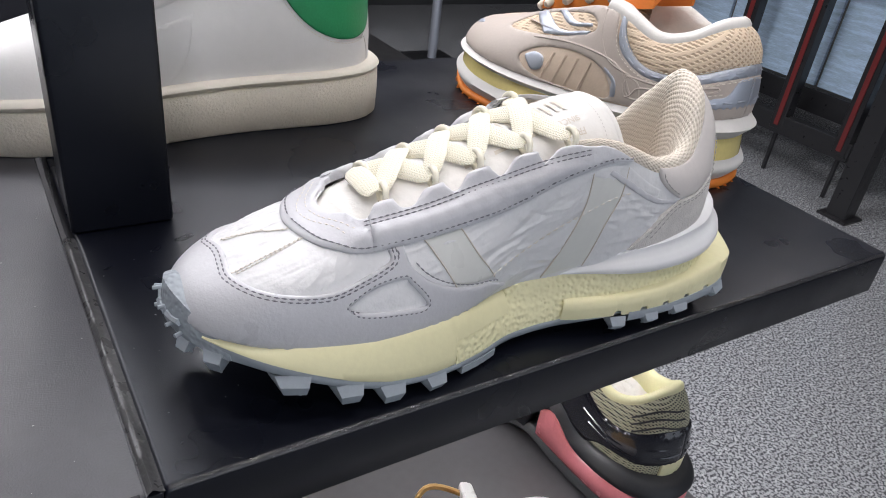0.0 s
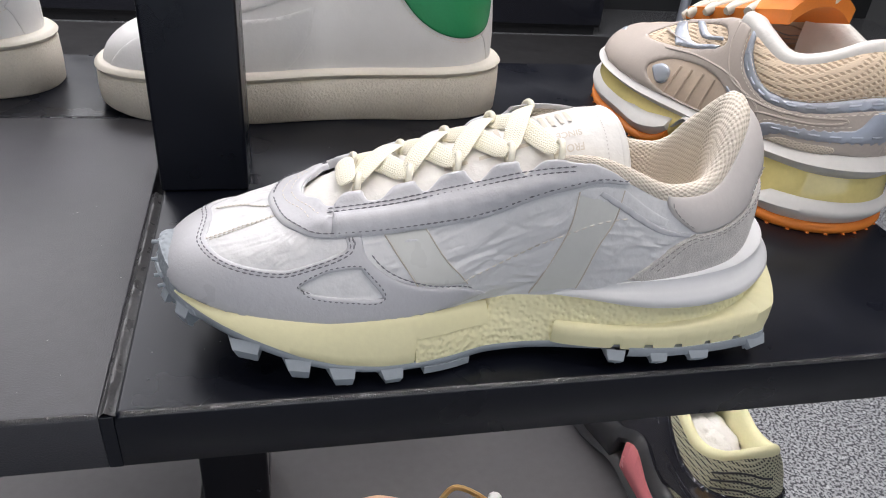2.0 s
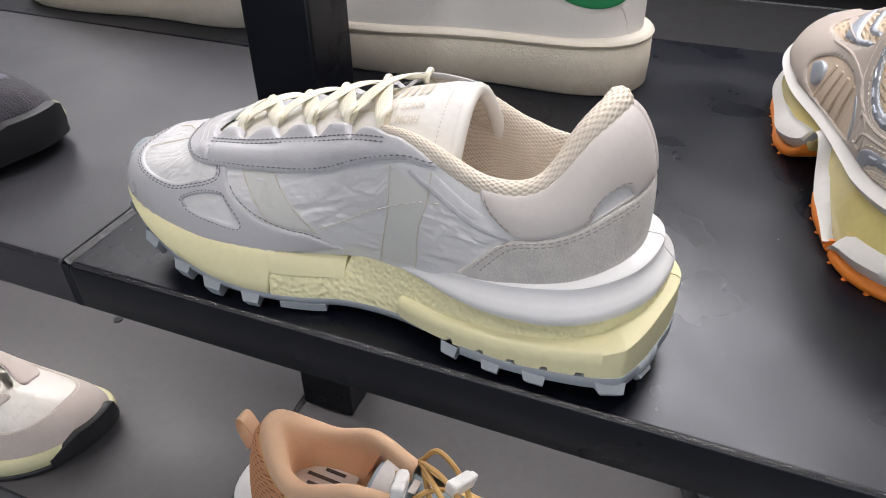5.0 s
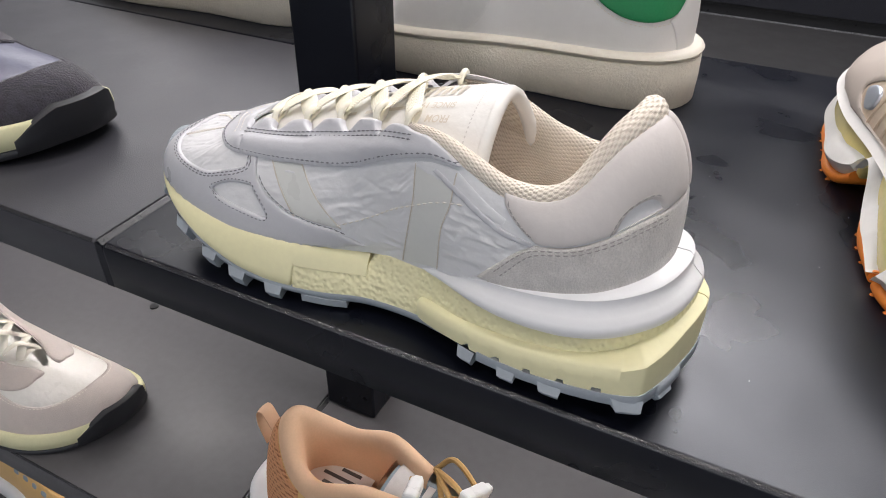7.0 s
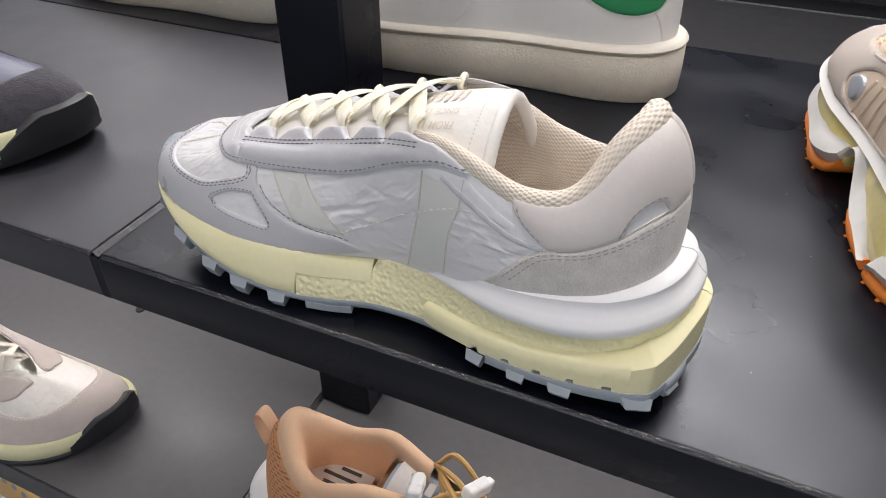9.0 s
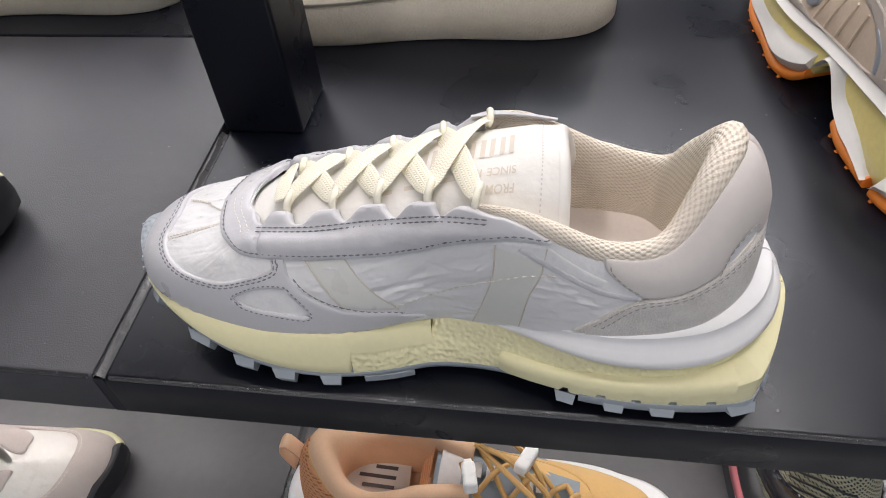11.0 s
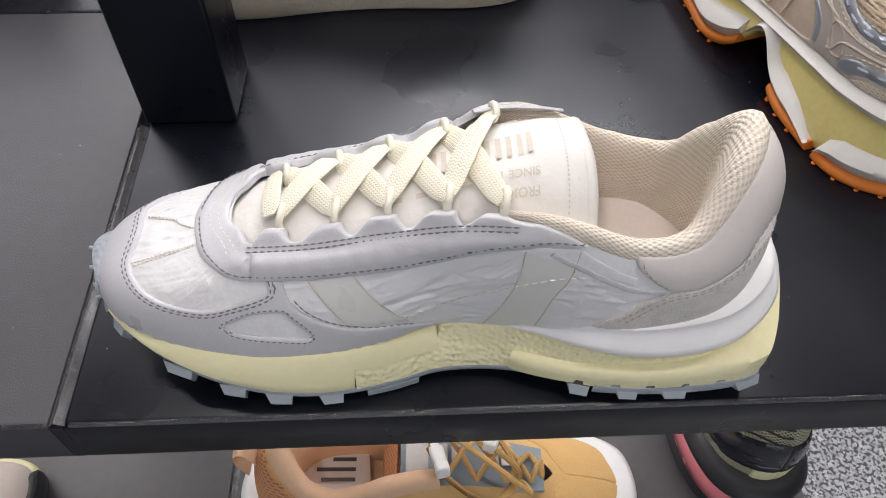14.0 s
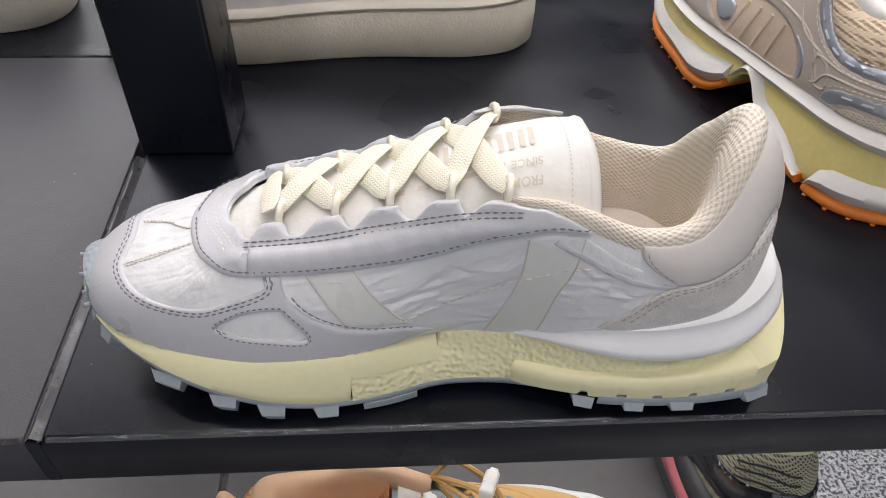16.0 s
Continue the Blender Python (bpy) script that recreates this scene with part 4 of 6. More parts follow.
WEDGE = [(0.199, 0.0240), (0.215, 0.0165), (0.2385, 0.0080), (0.2640, 0.0048), (0.2895, 0.0090), (0.3080, 0.0245), (0.3145, 0.0490)]
wedge = sole_path(WEDGE, AX, SLIM)


def wedge_section(a, x):
    lo, hi = lerp(WLOW, x), lerp(WTOP, x)
    h = hi - lo
    g = min(1.0, max(h, 0.001) / 0.024)
    out = []
    for f, o in ((0, -0.004), (0.06, 0.0), (0.18, 0.0030), (0.34, 0.0040), (0.46, 0.0030), (0.58, 0.0000), (0.70, -0.0026), (0.82, -0.0034), (0.92, -0.0034), (1, -0.0058)):
        out.append((o * g, lo + f * h))
    return out + [(-0.02, hi), (-0.02, lo)]


for sg in (1, -1):
    band("heel_wedge", wedge, sg * 0.0, sg * 6, 70, wedge_section, M_WEDGE, hero, "glossy white moulded heel wedge")


def mirrored(outline):
    return [(-s, w) for s, w in outline][::-1]


def shifted(outline, dist, closed=True):
    """An outline moved outwards (to its right-hand side) by dist metres on the skin."""
    q = np.array(outline, float) * FLAT
    d = np.roll(q, -1, 0) - np.roll(q, 1, 0) if closed else np.gradient(q, axis=0)
    nn = np.stack([d[:, 1], -d[:, 0]], 1)
    nn /= np.maximum(np.linalg.norm(nn, axis=1, keepdims=True), 1e-9)
    return [tuple(v) for v in (q + nn * dist) / FLAT]


VAMP = [(0.0, 0.590), (0.035, 0.557), (0.066, 0.508), (0.116, 0.476), (0.16, 0.458), (0.206, 0.446), (0.242, 0.452), (0.278, 0.506), (0.312, 0.556), (0.325, 0.590), (0.322, 0.66), (0.322, 0.66)]
vamp_edge = [p for p in mirrored(VAMP)[:-1]] + VAMP
TRI = [(0.270, 0.334), (0.301, 0.425), (0.340, 0.441), (0.350, 0.397), (0.372, 0.250), (0.369, 0.219), (0.335, 0.243), (0.287, 0.285)]
MUD_R = [(0.343, 0.665), (0.343, 0.665), (0.350, 0.531), (0.364, 0.438), (0.382, 0.363), (0.408, 0.294), (0.444, 0.232), (0.482, 0.195), (0.504, 0.150), (0.530, 0.085), (0.530, 0.085)]
mud = vamp_edge + MUD_R + [(0.45, 0.03), (0.35, 0.03), (0.25, 0.03), (0.15, 0.03), (0.08, 0.03), (0.0, 0.03), (-0.08, 0.03), (-0.15, 0.03), (-0.25, 0.03), (-0.35, 0.03), (-0.45, 0.03)] + mirrored(MUD_R)
TH = 0.0015
panel("mudguard", last, mud, TH, M_LEATHER, hero, holes=[TRI, mirrored(TRI)], label="white leather toe guard with a cut-out window", per=5)
for d in (0.0022, 0.0042):
    stitches(last, shifted(vamp_edge[2:-1], d, False), TH, hero, M_STITCH, rad=0.00030)
stitches(last, shifted([TRI[-1]] + TRI + [TRI[0]], -0.0020), TH, hero, M_STITCH, gap=0.0024, long=0.0017)
stitches(last, shifted(MUD_R[2:9], -0.0022, False), TH, hero, M_STITCH, rad=0.00030)
stitches(last, [(0.334, 0.66), (0.336, 0.60), (0.333, 0.57)], TH, hero, M_STITCH)
for seam in ([(0.064, 0.50), (0.069, 0.60), (0.075, 0.70), (0.084, 0.78), (0.097, 0.856)], [(-0.036, 0.575), (-0.022, 0.68), (-0.004, 0.77), (0.016, 0.825), (0.040, 0.868)]):
    for dw in (-0.009, 0.009):
        stitches(last, [(s + dw * 0.4, w + dw) for s, w in seam], 0.0004, hero, M_SEAM, gap=0.0021, long=0.0020, rad=0.00036, name="vamp_seam")

# lace stay
EYE_LOW = [(0.288, 0.669), (0.345, 0.657), (0.400, 0.652), (0.465, 0.650), (0.522, 0.690), (0.587, 0.787), (0.650, 0.884), (0.688, 0.925), (0.698, 0.955), (0.698, 0.955), (0.672, 0.985), (0.63, 0.995)]
LOOPS = (0.338, 0.408, 0.470, 0.532, 0.588)
eye_top = []
for s in LOOPS[::-1]:
    eye_top += [(s + 0.016, 0.905), (s + 0.0105, 0.955), (s + 0.009, 0.990), (s + 0.004, 0.998), (s - 0.010, 0.998), (s - 0.020, 0.985), (s - 0.031, 0.935), (s - 0.040, 0.902)]
# the last tab runs on into the rear tip
eye_top[:2] = [(0.618, 0.985), (0.602, 0.985)]
THROAT = [(0.292, 0.905), (0.276, 0.914), (0.258, 0.938), (0.235, 0.968), (0.20, 0.988), (0.10, 0.992), (0.0, 0.992)]
ARCH = [(0.0, 0.862), (0.05, 0.858), (0.09, 0.846), (0.13, 0.822), (0.17, 0.787), (0.208, 0.745), (0.240, 0.706), (0.265, 0.684)]
def padding(s, w):
    """Soft roll of padding between the two seams of the stay."""
    lo = lerp([(0.0, 0.90), (0.09, 0.89), (0.162, 0.84), (0.208, 0.785), (0.250, 0.735), (0.288, 0.715), (0.345, 0.70), (0.465, 0.695), (0.522, 0.735), (0.587, 0.825), (0.65, 0.92)], s)
    hi = lerp([(0.0, 0.99), (0.19, 0.935), (0.245, 0.85), (0.275, 0.835), (0.40, 0.838), (0.53, 0.872), (0.585, 0.903), (0.64, 0.94)], s)
    v = np.clip((w - lo) / np.maximum(hi - lo, 0.01), 0, 1)
    size = lerp([(0.0, 0), (0.22, 0), (0.30, 0.0024), (0.56, 0.0022), (0.64, 0)], s)
    rim = np.clip((w - hi - 0.06) / 0.05, 0, 1)
    return size * np.sqrt(np.clip(1 - (2 * v - 1) ** 2, 0, 1)) * (0.92 + 0.08 * np.sin(s * 260 + w * 9)) + 0.0012 * rim * (size > 0)


# a front piece round the throat and one piece along each side, butted at a seam
half = ARCH[1:] + [(0.288, 0.669), (0.303, 0.666), (0.303, 0.666), (0.303, 0.905), (0.303, 0.905)] + THROAT[:-1]
front = [ARCH[0]] + half + [THROAT[-1]] + mirrored(half)
panel("lace_stay", last, front, 0.0017, M_LEATHER, hero, label="padded white leather lace stay", flat=np.array((0.14, 0.085)), per=5, lift=0.0002, shape=padding, step=0.0025)
rail = [(0.299, 0.905), (0.299, 0.905), (0.299, 0.666), (0.299, 0.666)] + EYE_LOW[1:] + eye_top
for mir in (False, True):
    panel("lace_stay", last, mirrored(rail) if mir else rail, 0.0017, M_LEATHER, hero, label="padded white leather lace stay", per=4, lift=0.0006, shape=padding, step=0.0028, soft=0.0010)
for sg in (1, -1):
    stitches(last, [(sg * s, w) for s, w in shifted(ARCH + EYE_LOW[:9], -0.0024, False)], 0.0023, hero, M_STITCH, rad=0.00030)
    for dw in (0.0, 0.028):
        stitches(last, [(sg * s, w + dw) for s, w in ((0.275, 0.845), (0.34, 0.845), (0.40, 0.850), (0.47, 0.862), (0.53, 0.885), (0.585, 0.915), (0.612, 0.935))], 0.0025, hero, M_STITCH, rad=0.00030)
    stitches(last, [(sg * s, w) for s, w in ((0.275, 0.845), (0.245, 0.86), (0.215, 0.905), (0.16, 0.945), (0.08, 0.958), (0.0, 0.958))], 0.0019, hero, M_SEAM)
    stitches(last, [(sg * s, w) for s, w in ((0.262, 0.80), (0.225, 0.83), (0.195, 0.88), (0.15, 0.918), (0.08, 0.925), (0.0, 0.925))], 0.0019, hero, M_SEAM)

# side stripes, seams, heel
for mir in (False, True):
    f = mirrored if mir else (lambda o: o)
    sg = -1 if mir else 1
    panel("side_stripe", last, f(STRIPE_A), 0.0004, M_FILM, hero, label="pale grey-green film stripe")
    panel("side_stripe", last, f(STRIPE_B), 0.0004, M_FILM, hero, label="pale grey-green film stripe")
    stitches(last, [(sg * s, w) for s, w in ((0.482, 0.225), (0.546, 0.356), (0.592, 0.481), (0.658, 0.619), (0.702, 0.688))], 0.0004, hero, M_SEAM, gap=0.0036, long=0.0028, rad=0.0004)
    for stripe in (STRIPE_A[2:6], STRIPE_A[7:] + STRIPE_A[:1], STRIPE_B[2:7], STRIPE_B[8:] + STRIPE_B[:1]):
        q = smooth_loop([(sg * a, b) for k, (a, b) in enumerate(stripe) if k == 0 or (a, b) != stripe[k - 1]], 8, closed=False)
        tube("stripe_edge", list(last.at(q[:, 0], q[:, 1]) + last.normal(q[:, 0], q[:, 1]) * 0.0004), 0.00032, M_PRINT, hero, seg=5, per=1)
    strip = [(0.655, 0.835), (0.655, 0.835), (0.70, 0.775), (0.752, 0.690), (0.795, 0.655), (0.795, 0.655), (0.790, 0.615), (0.790, 0.615), (0.742, 0.645), (0.690, 0.735), (0.648, 0.800), (0.648, 0.800)]
    panel("seam_strip", last, f(strip), 0.0008, M_LEATHER, hero, label="grey seam strip below the collar", step=0.0025, soft=0.0008)
    band_poly = [(0.612, 0.79), (0.69, 0.742), (0.756, 0.700), (0.756, 0.700), (0.762, 0.775), (0.762, 0.775), (0.722, 0.84), (0.690, 0.90), (0.690, 0.90)]
    panel("quarter_overlay", last, f(band_poly), 0.0005, M_NYLON, hero, label="thin white overlay below the collar")
    suede = [(0.706, 0.20), (0.706, 0.20), (0.728, 0.330), (0.764, 0.520), (0.800, 0.652), (0.800, 0.652), (0.850, 0.642), (0.894, 0.578), (0.950, 0.515), (1.0, 0.490), (1.0, 0.490), (1.0, 0.10), (1.0, 0.10), (0.90, 0.10), (0.80, 0.12)]
    panel("heel_counter", last, f(suede), 0.0013, M_SUEDE, hero, label="grey suede heel counter")
    stitches(last, [(sg * s, w) for s, w in ((0.728, 0.29), (0.768, 0.515), (0.803, 0.620), (0.850, 0.615), (0.894, 0.552), (0.95, 0.490))], 0.0013, hero, M_STITCHD)
    stitches(last, [(sg * s, w) for s, w in ((0.736, 0.28), (0.774, 0.495), (0.806, 0.592), (0.850, 0.588), (0.894, 0.528), (0.95, 0.465))], 0.0013, hero, M_STITCHD)
    tri = [(0.886, 0.600), (0.886, 0.600), (0.904, 0.660), (0.928, 0.645), (0.940, 0.600), (0.945, 0.540), (0.945, 0.540), (0.912, 0.572)]
    collar = [(0.760, 1.0), (0.760, 1.0), (0.763, 0.885), (0.776, 0.785), (0.800, 0.664), (0.800, 0.664), (0.850, 0.656), (0.894, 0.590), (0.950, 0.527), (1.0, 0.500), (1.0, 0.500), (1.0, 1.0), (1.0, 1.0), (0.95, 1.0), (0.90, 1.0), (0.85, 1.0), (0.80, 1.0)]
    panel("collar_panel", last, f(collar), 0.0014, M_BEIGE, hero, holes=[f(tri)], label="pale beige leather collar panel", puff=0.0012)
    stitches(last, [(sg * s, w) for s, w in ((0.768, 0.97), (0.770, 0.885), (0.783, 0.79), (0.802, 0.695))], 0.0020, hero, M_STITCHD)
    stitches(last, [(sg * s, w) for s, w in ((0.878, 0.61), (0.900, 0.680), (0.930, 0.668), (0.946, 0.61))], 0.0024, hero, M_STITCHD)

# collar lining, insole
PROFILE = [(-0.0014, -0.0035), (-0.0016, -0.0005), (-0.0010, 0.0022), (0.0008, 0.0046), (0.0036, 0.0056), (0.0066, 0.0046), (0.0090, 0.0012), (0.0102, -0.004), (0.0110, -0.012), (0.0112, -0.022)]
rings = []
for s in np.concatenate([np.linspace(0.585, 1, 96), np.linspace(-1, -0.585, 96)[1:]]):
    b, t, hnd, nrm = last.frame_at(np.array([s]))
    t, nrm = t[0], nrm[0]
    tt = cr(HERO_TOP, np.array(min(abs(s) * 13 + 0.05, 13)), True) - cr(HERO_TOP, np.array(abs(s) * 13 - 0.05), True)
    nn = np.array((tt[1], -tt[0])) / max(np.hypot(tt[0], tt[1]), 1e-9)
    if abs(s) > 0.997:
        nn = np.array((1.0, 0.0))
    big = float(lerp([(0.585, 0.22), (0.62, 0.38), (0.67, 0.62), (0.78, 0.76), (0.95, 1.1)], abs(s)))
    ring = [(t[0] - nn[0] * i * big, t[1] - nn[1] * i * big, t[2] + z * big) for i, z in PROFILE]
    ring.append((t[0] - nn[0] * 0.011, t[1] - nn[1] * 0.011, 0.055))
    if s < 0:
        drop = float(lerp(SINK, t[0]))
        ring = [(x, AX[0] + AX[1] * x + (AX[0] + AX[1] * x - y) * lerp(SLIM, x), z - (drop if z > 0.06 else 0.0)) for x, y, z in ring]
    rings.append(ring)
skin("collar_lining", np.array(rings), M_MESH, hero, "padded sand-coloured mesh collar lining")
ins = []
for x in np.linspace(0.09, 0.302, 40):
    hw = 0.030 * math.sqrt(max(0.02, 1 - ((x - 0.194) / 0.1085) ** 4))
    c = AX[0] + AX[1] * x
    ins.append([(x, c + hw * f, 0.056 + 0.004 * f * f) for f in np.linspace(-1, 1, 9)])
skin("insole", np.array(ins), M_INSOLE, hero, "pale pinkish insole")

# tongue
TZ = [(0.078, 0.0675), (0.086, 0.0705), (0.095, 0.0755), (0.11, 0.0825), (0.15, 0.0945), (0.19, 0.1070), (0.215, 0.1135), (0.228, 0.1150)]
TW = [(0.078, 0.016), (0.095, 0.0225), (0.12, 0.0265), (0.16, 0.0300), (0.19, 0.0320), (0.208, 0.0330), (0.216, 0.0335), (0.228, 0.0335)]
TD = [(0.078, 0.004), (0.10, 0.008), (0.12, 0.011), (0.16, 0.0135), (0.19, 0.0175), (0.215, 0.0215), (0.228, 0.0250)]


def tongue_at(x, v, depth=0.0):
    """Point on the tongue: x along the shoe, v from -1 (near edge) to 1."""
    c = AX[0] + AX[1] * x
    w = lerp(TW, x)
    skew = float(np.clip((x - 0.195) / 0.032, 0, 1)) ** 2
    curl = skew * max(v, 0.0) ** 2
    w = w * (1 - 0.08 * curl)
    depth = depth * (1 - 0.5 * curl)
    return np.array((x - 0.002 * v * v + 0.011 * curl - (0.0035 * v + 0.0045) * skew + depth * 0.2, c + w * v * (1 - 0.04 * v * v) - depth * 0.8 * v, lerp(TZ, x) - lerp(TD, x) * abs(v) ** 2.3 - 0.010 * curl * max(v, 0) - depth * (1 - 0.3 * v * v)))


skin("tongue", np.array([[tongue_at(x, v) for v in np.linspace(-1, 1, 25)] for x in np.linspace(0.078, 0.227, 62)]), M_TONGUE, hero, "padded white nylon tongue")
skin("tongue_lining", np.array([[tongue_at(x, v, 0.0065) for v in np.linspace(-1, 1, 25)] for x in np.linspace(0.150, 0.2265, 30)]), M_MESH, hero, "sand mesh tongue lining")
tube("tongue_binding", [tongue_at(0.2275, v, 0.0032) for v in np.linspace(-1, 1, 13)], 0.0034, M_TONGUE, hero, seg=10, up=(1, 0, 0))


dash_v, dash_f = [], []
for k, v in enumerate(np.linspace(-0.98, 0.98, 44)):
    c0 = len(dash_v)
    for dv in (-0.011, 0.011):
        for dx in (-0.0003, 0.0003):
            dash_v.append(tongue_at(0.2195 + dx, v + dv) + np.array((0, 0, 0.0003)))
    dash_f.append((c0, c0 + 1, c0 + 3, c0 + 2))
mesh_ob("tongue_stitching", dash_v, dash_f, M_STITCHB, hero, "seam along the end of the tongue")


def printed(body, size, x, v, name="print_line", bold=0.0):
    """Lettering laid along the tongue, its foot towards the far side."""
    cu = bpy.data.curves.new("lettering", "FONT")
    cu.body, cu.size, cu.offset = body, size, bold
    tmp = new("lettering", cu)
    me = bpy.data.meshes.new_from_object(tmp.evaluated_get(bpy.context.evaluated_depsgraph_get()))
    bpy.data.objects.remove(tmp)
    for vert in me.vertices:
        lx, ly = vert.co.x, vert.co.y
        xx = x - lx
        vert.co = tongue_at(xx, v - ly / lerp(TW, xx))
        vert.co.z += 0.0008
    me.materials.append(M_PRINT)
    ob = new(name, me)
    ob.parent = hero
    return ob


def bar(x0, x1, y0, y1, name="print_bar"):
    pts = np.array([[tongue_at(x, (y - (AX[0] + AX[1] * x)) / lerp(TW, x)) + np.array((0, 0, 0.0007)) for y in np.linspace(y0, y1, 5)] for x in np.linspace(x0, x1, 4)])
    return skin(name, pts, M_PRINT, hero, "sand-coloured printed mark")


printed("N48° 51", 0.0046, 0.2080, 0.60, bold=0.00006)
printed("N48°", 0.0046, 0.2080, 0.76, bold=0.00006)
printed("SINCE 19", 0.0044, 0.2085, -0.36, bold=0.00006)
printed("FROM", 0.0044, 0.2085, -0.56, bold=0.00006)
# a bold word mark, drawn as plain strokes
for xa in (0.2065, 0.1985, 0.1905, 0.1825, 0.1745):
    bar(xa - 0.0020, xa, 0.0480, 0.0585)
    bar(xa - 0.0058, xa - 0.0038, 0.0480, 0.0585)
for xa, wide in ((0.186, 0.011), (0.172, 0.009), (0.158, 0.010)):
    bar(xa - wide, xa, 0.0395, 0.0415)


# laces and cord loops
near = [last.at(np.array(s), np.array(1.0)) for s in LOOPS]
far = [last.at(np.array(-s), np.array(1.0)) for s in LOOPS]


def inward(p, k):
    c = AX[0] + AX[1] * p[0]
    d = 1 if c > p[1] else -1
    return np.array((p[0], p[1] + d * k, p[2]))


for sg, row in ((1, near), (-1, far)):
    for s, p in zip(LOOPS, row):
        face = [inward(p, 0.0016) + np.array((-0.0006, 0, -0.0090)), inward(p, 0.0006) + np.array((0, 0, -0.0020))]
        arc = [inward(p, k) + np.array((dx, 0, z)) for k, dx, z in ((0.0012, 0.0004, 0.0030), (0.0046, 0.0012, 0.0052), (0.0080, 0.0014, 0.0046), (0.0082, 0.0006, 0.0016), (0.0050, 0, -0.0012), (0.0010, 0, -0.0024))]
        tube("lace_loop", face + arc, 0.0015, M_CORD, hero, seg=8, per=5, up=(1, 0, 0))


tail = [(0.186, 0.0790, 0.1045), (0.198, 0.0800, 0.1055), (0.210, 0.0800, 0.1052), (0.222, 0.0795, 0.1038)]
tube("stay_tail", tail, [0.0045, 0.0048, 0.0045, 0.0034], M_LEATHER, hero, "free leather end of the lace stay", seg=10, per=6, flat=0.20, up=(0, 0.6, 0.8))


def lace(a, b, rise, label=""):
    """A flat braid over the tongue from loop to loop; its face leans towards toe and near side."""
    pts = [a + np.array((0, 0, 0.0003))]
    for f in (0.12, 0.3, 0.5, 0.7, 0.88):
        p = a * (1 - f) + b * f
        c = AX[0] + AX[1] * p[0]
        v = (p[1] - c) / lerp(TW, p[0])
        base = tongue_at(p[0], float(np.clip(v, -1, 1)))[2]
        pts.append(np.array((p[0], p[1], max(base + rise, a[2] * (1 - f) + b[2] * f) + 0.0016 * math.sin(math.pi * f))))
    pts.append(b + np.array((0, 0, 0.0003)))
    return tube("lace", pts, [0.0028, 0.0044, 0.0050, 0.0050, 0.0050, 0.0044, 0.0028], M_LACE, hero, label, seg=12, per=6, flat=0.20, up=(-0.50, -0.34, 0.80))


nl = [inward(p, 0.0045) + np.array((0, 0, 0.0022)) for p in near]
fl = [inward(p, 0.0045) + np.array((0, 0, 0.0022)) for p in far]
lace(nl[0] + np.array((-0.004, 0, 0)), fl[0] + np.array((-0.004, 0, 0)), 0.003)
for i in range(4):
    lace(fl[i], nl[i + 1], 0.0018)
    lace(nl[i], fl[i + 1], 0.0040)

# lugs
LUGS = [(0.0345, 0.75), (0.0610, 1.25), (0.0830, 1.0), (0.1020, 1.0), (0.1240, 0.9)]
xs_of = np.array([sole(a)[0][0] for a in np.linspace(0.6, 12.6, 600)])


def lug(a, size, low, drop=0.0074, path=None):
    """A wedge-shaped stud with a bevelled face and two small moulding pins."""
    p, nrm = (path or sole)(a)
    tan = np.array((-nrm[1], nrm[0])) * (1 if a > 0 else -1)
    zb = max(low - drop, 0.0009)

    def spot(o, w, z):
        return (p[0] + nrm[0] * o + tan[0] * w, p[1] + nrm[1] * o + tan[1] * w, z)

    k = 0.00105 * size
    verts = [spot(0.0008, -6.2 * k, low + 0.003), spot(0.0008, 5.0 * k, low + 0.003), spot(0.0032, -4.4 * k, low - 0.0016), spot(0.0032, 4.4 * k, low - 0.0016),
             spot(0.0008, -3.4 * k, zb), spot(0.0008, 3.6 * k, zb), spot(-0.010, -2.2 * k, zb + 0.0006), spot(-0.010, 2.4 * k, zb + 0.0006), spot(-0.014, -4.0 * k, low + 0.002), spot(-0.014, 4.0 * k, low + 0.002), spot(-0.004, -8.6 * k, low + 0.0006)]
    f = [(0, 2, 3, 1), (2, 4, 5, 3), (4, 6, 7, 5), (6, 8, 9, 7), (1, 3, 5, 7, 9), (0, 10, 2), (2, 10, 4), (4, 10, 6), (6, 10, 8), (0, 8, 10)]
    for o, w in ((-0.0014, 1.6 * k), (-0.0022, -1.8 * k)):
        c = np.array(spot(o, w, zb))
        n0 = len(verts)
        for z, r in ((zb + 0.0004, 0.0007), (max(zb - 0.0019, 0.0), 0.0006)):
            for i in range(6):
                verts.append((c[0] + r * math.cos(i * math.pi / 3), c[1] + r * math.sin(i * math.pi / 3), z))
        f += [(n0 + i, n0 + (i + 1) % 6, n0 + 6 + (i + 1) % 6, n0 + 6 + i) for i in range(6)] + [tuple(range(n0 + 6, n0 + 12))]
    return mesh_ob("lug", verts, f, M_RUBBER, hero, smooth=False)


for x, size in LUGS:
    a = float(np.interp(x, xs_of, np.linspace(0.6, 12.6, 600)))
    for sg in (1, -1):
        lug(sg * a, size, lerp(LOWER, x))
# studs under the heel, along the clip
xs_clip = np.array([clip(a)[0][0] for a in np.linspace(0.6, 6.9, 400)])
for x, size in ((0.2320, 0.8), (0.2525, 0.8), (0.2725, 0.95), (0.3040, 1.1), (0.3135, 0.9)):
    a = float(np.interp(x, xs_clip, np.linspace(0.6, 6.9, 400)))
    for sg in (1, -1):
        lug(sg * a, size, lerp(LOWER, x) - 0.0005, 0.0050, clip)
for a in (-0.75, 0.75):
    lug(a, 0.6, 0.029, 0.003)
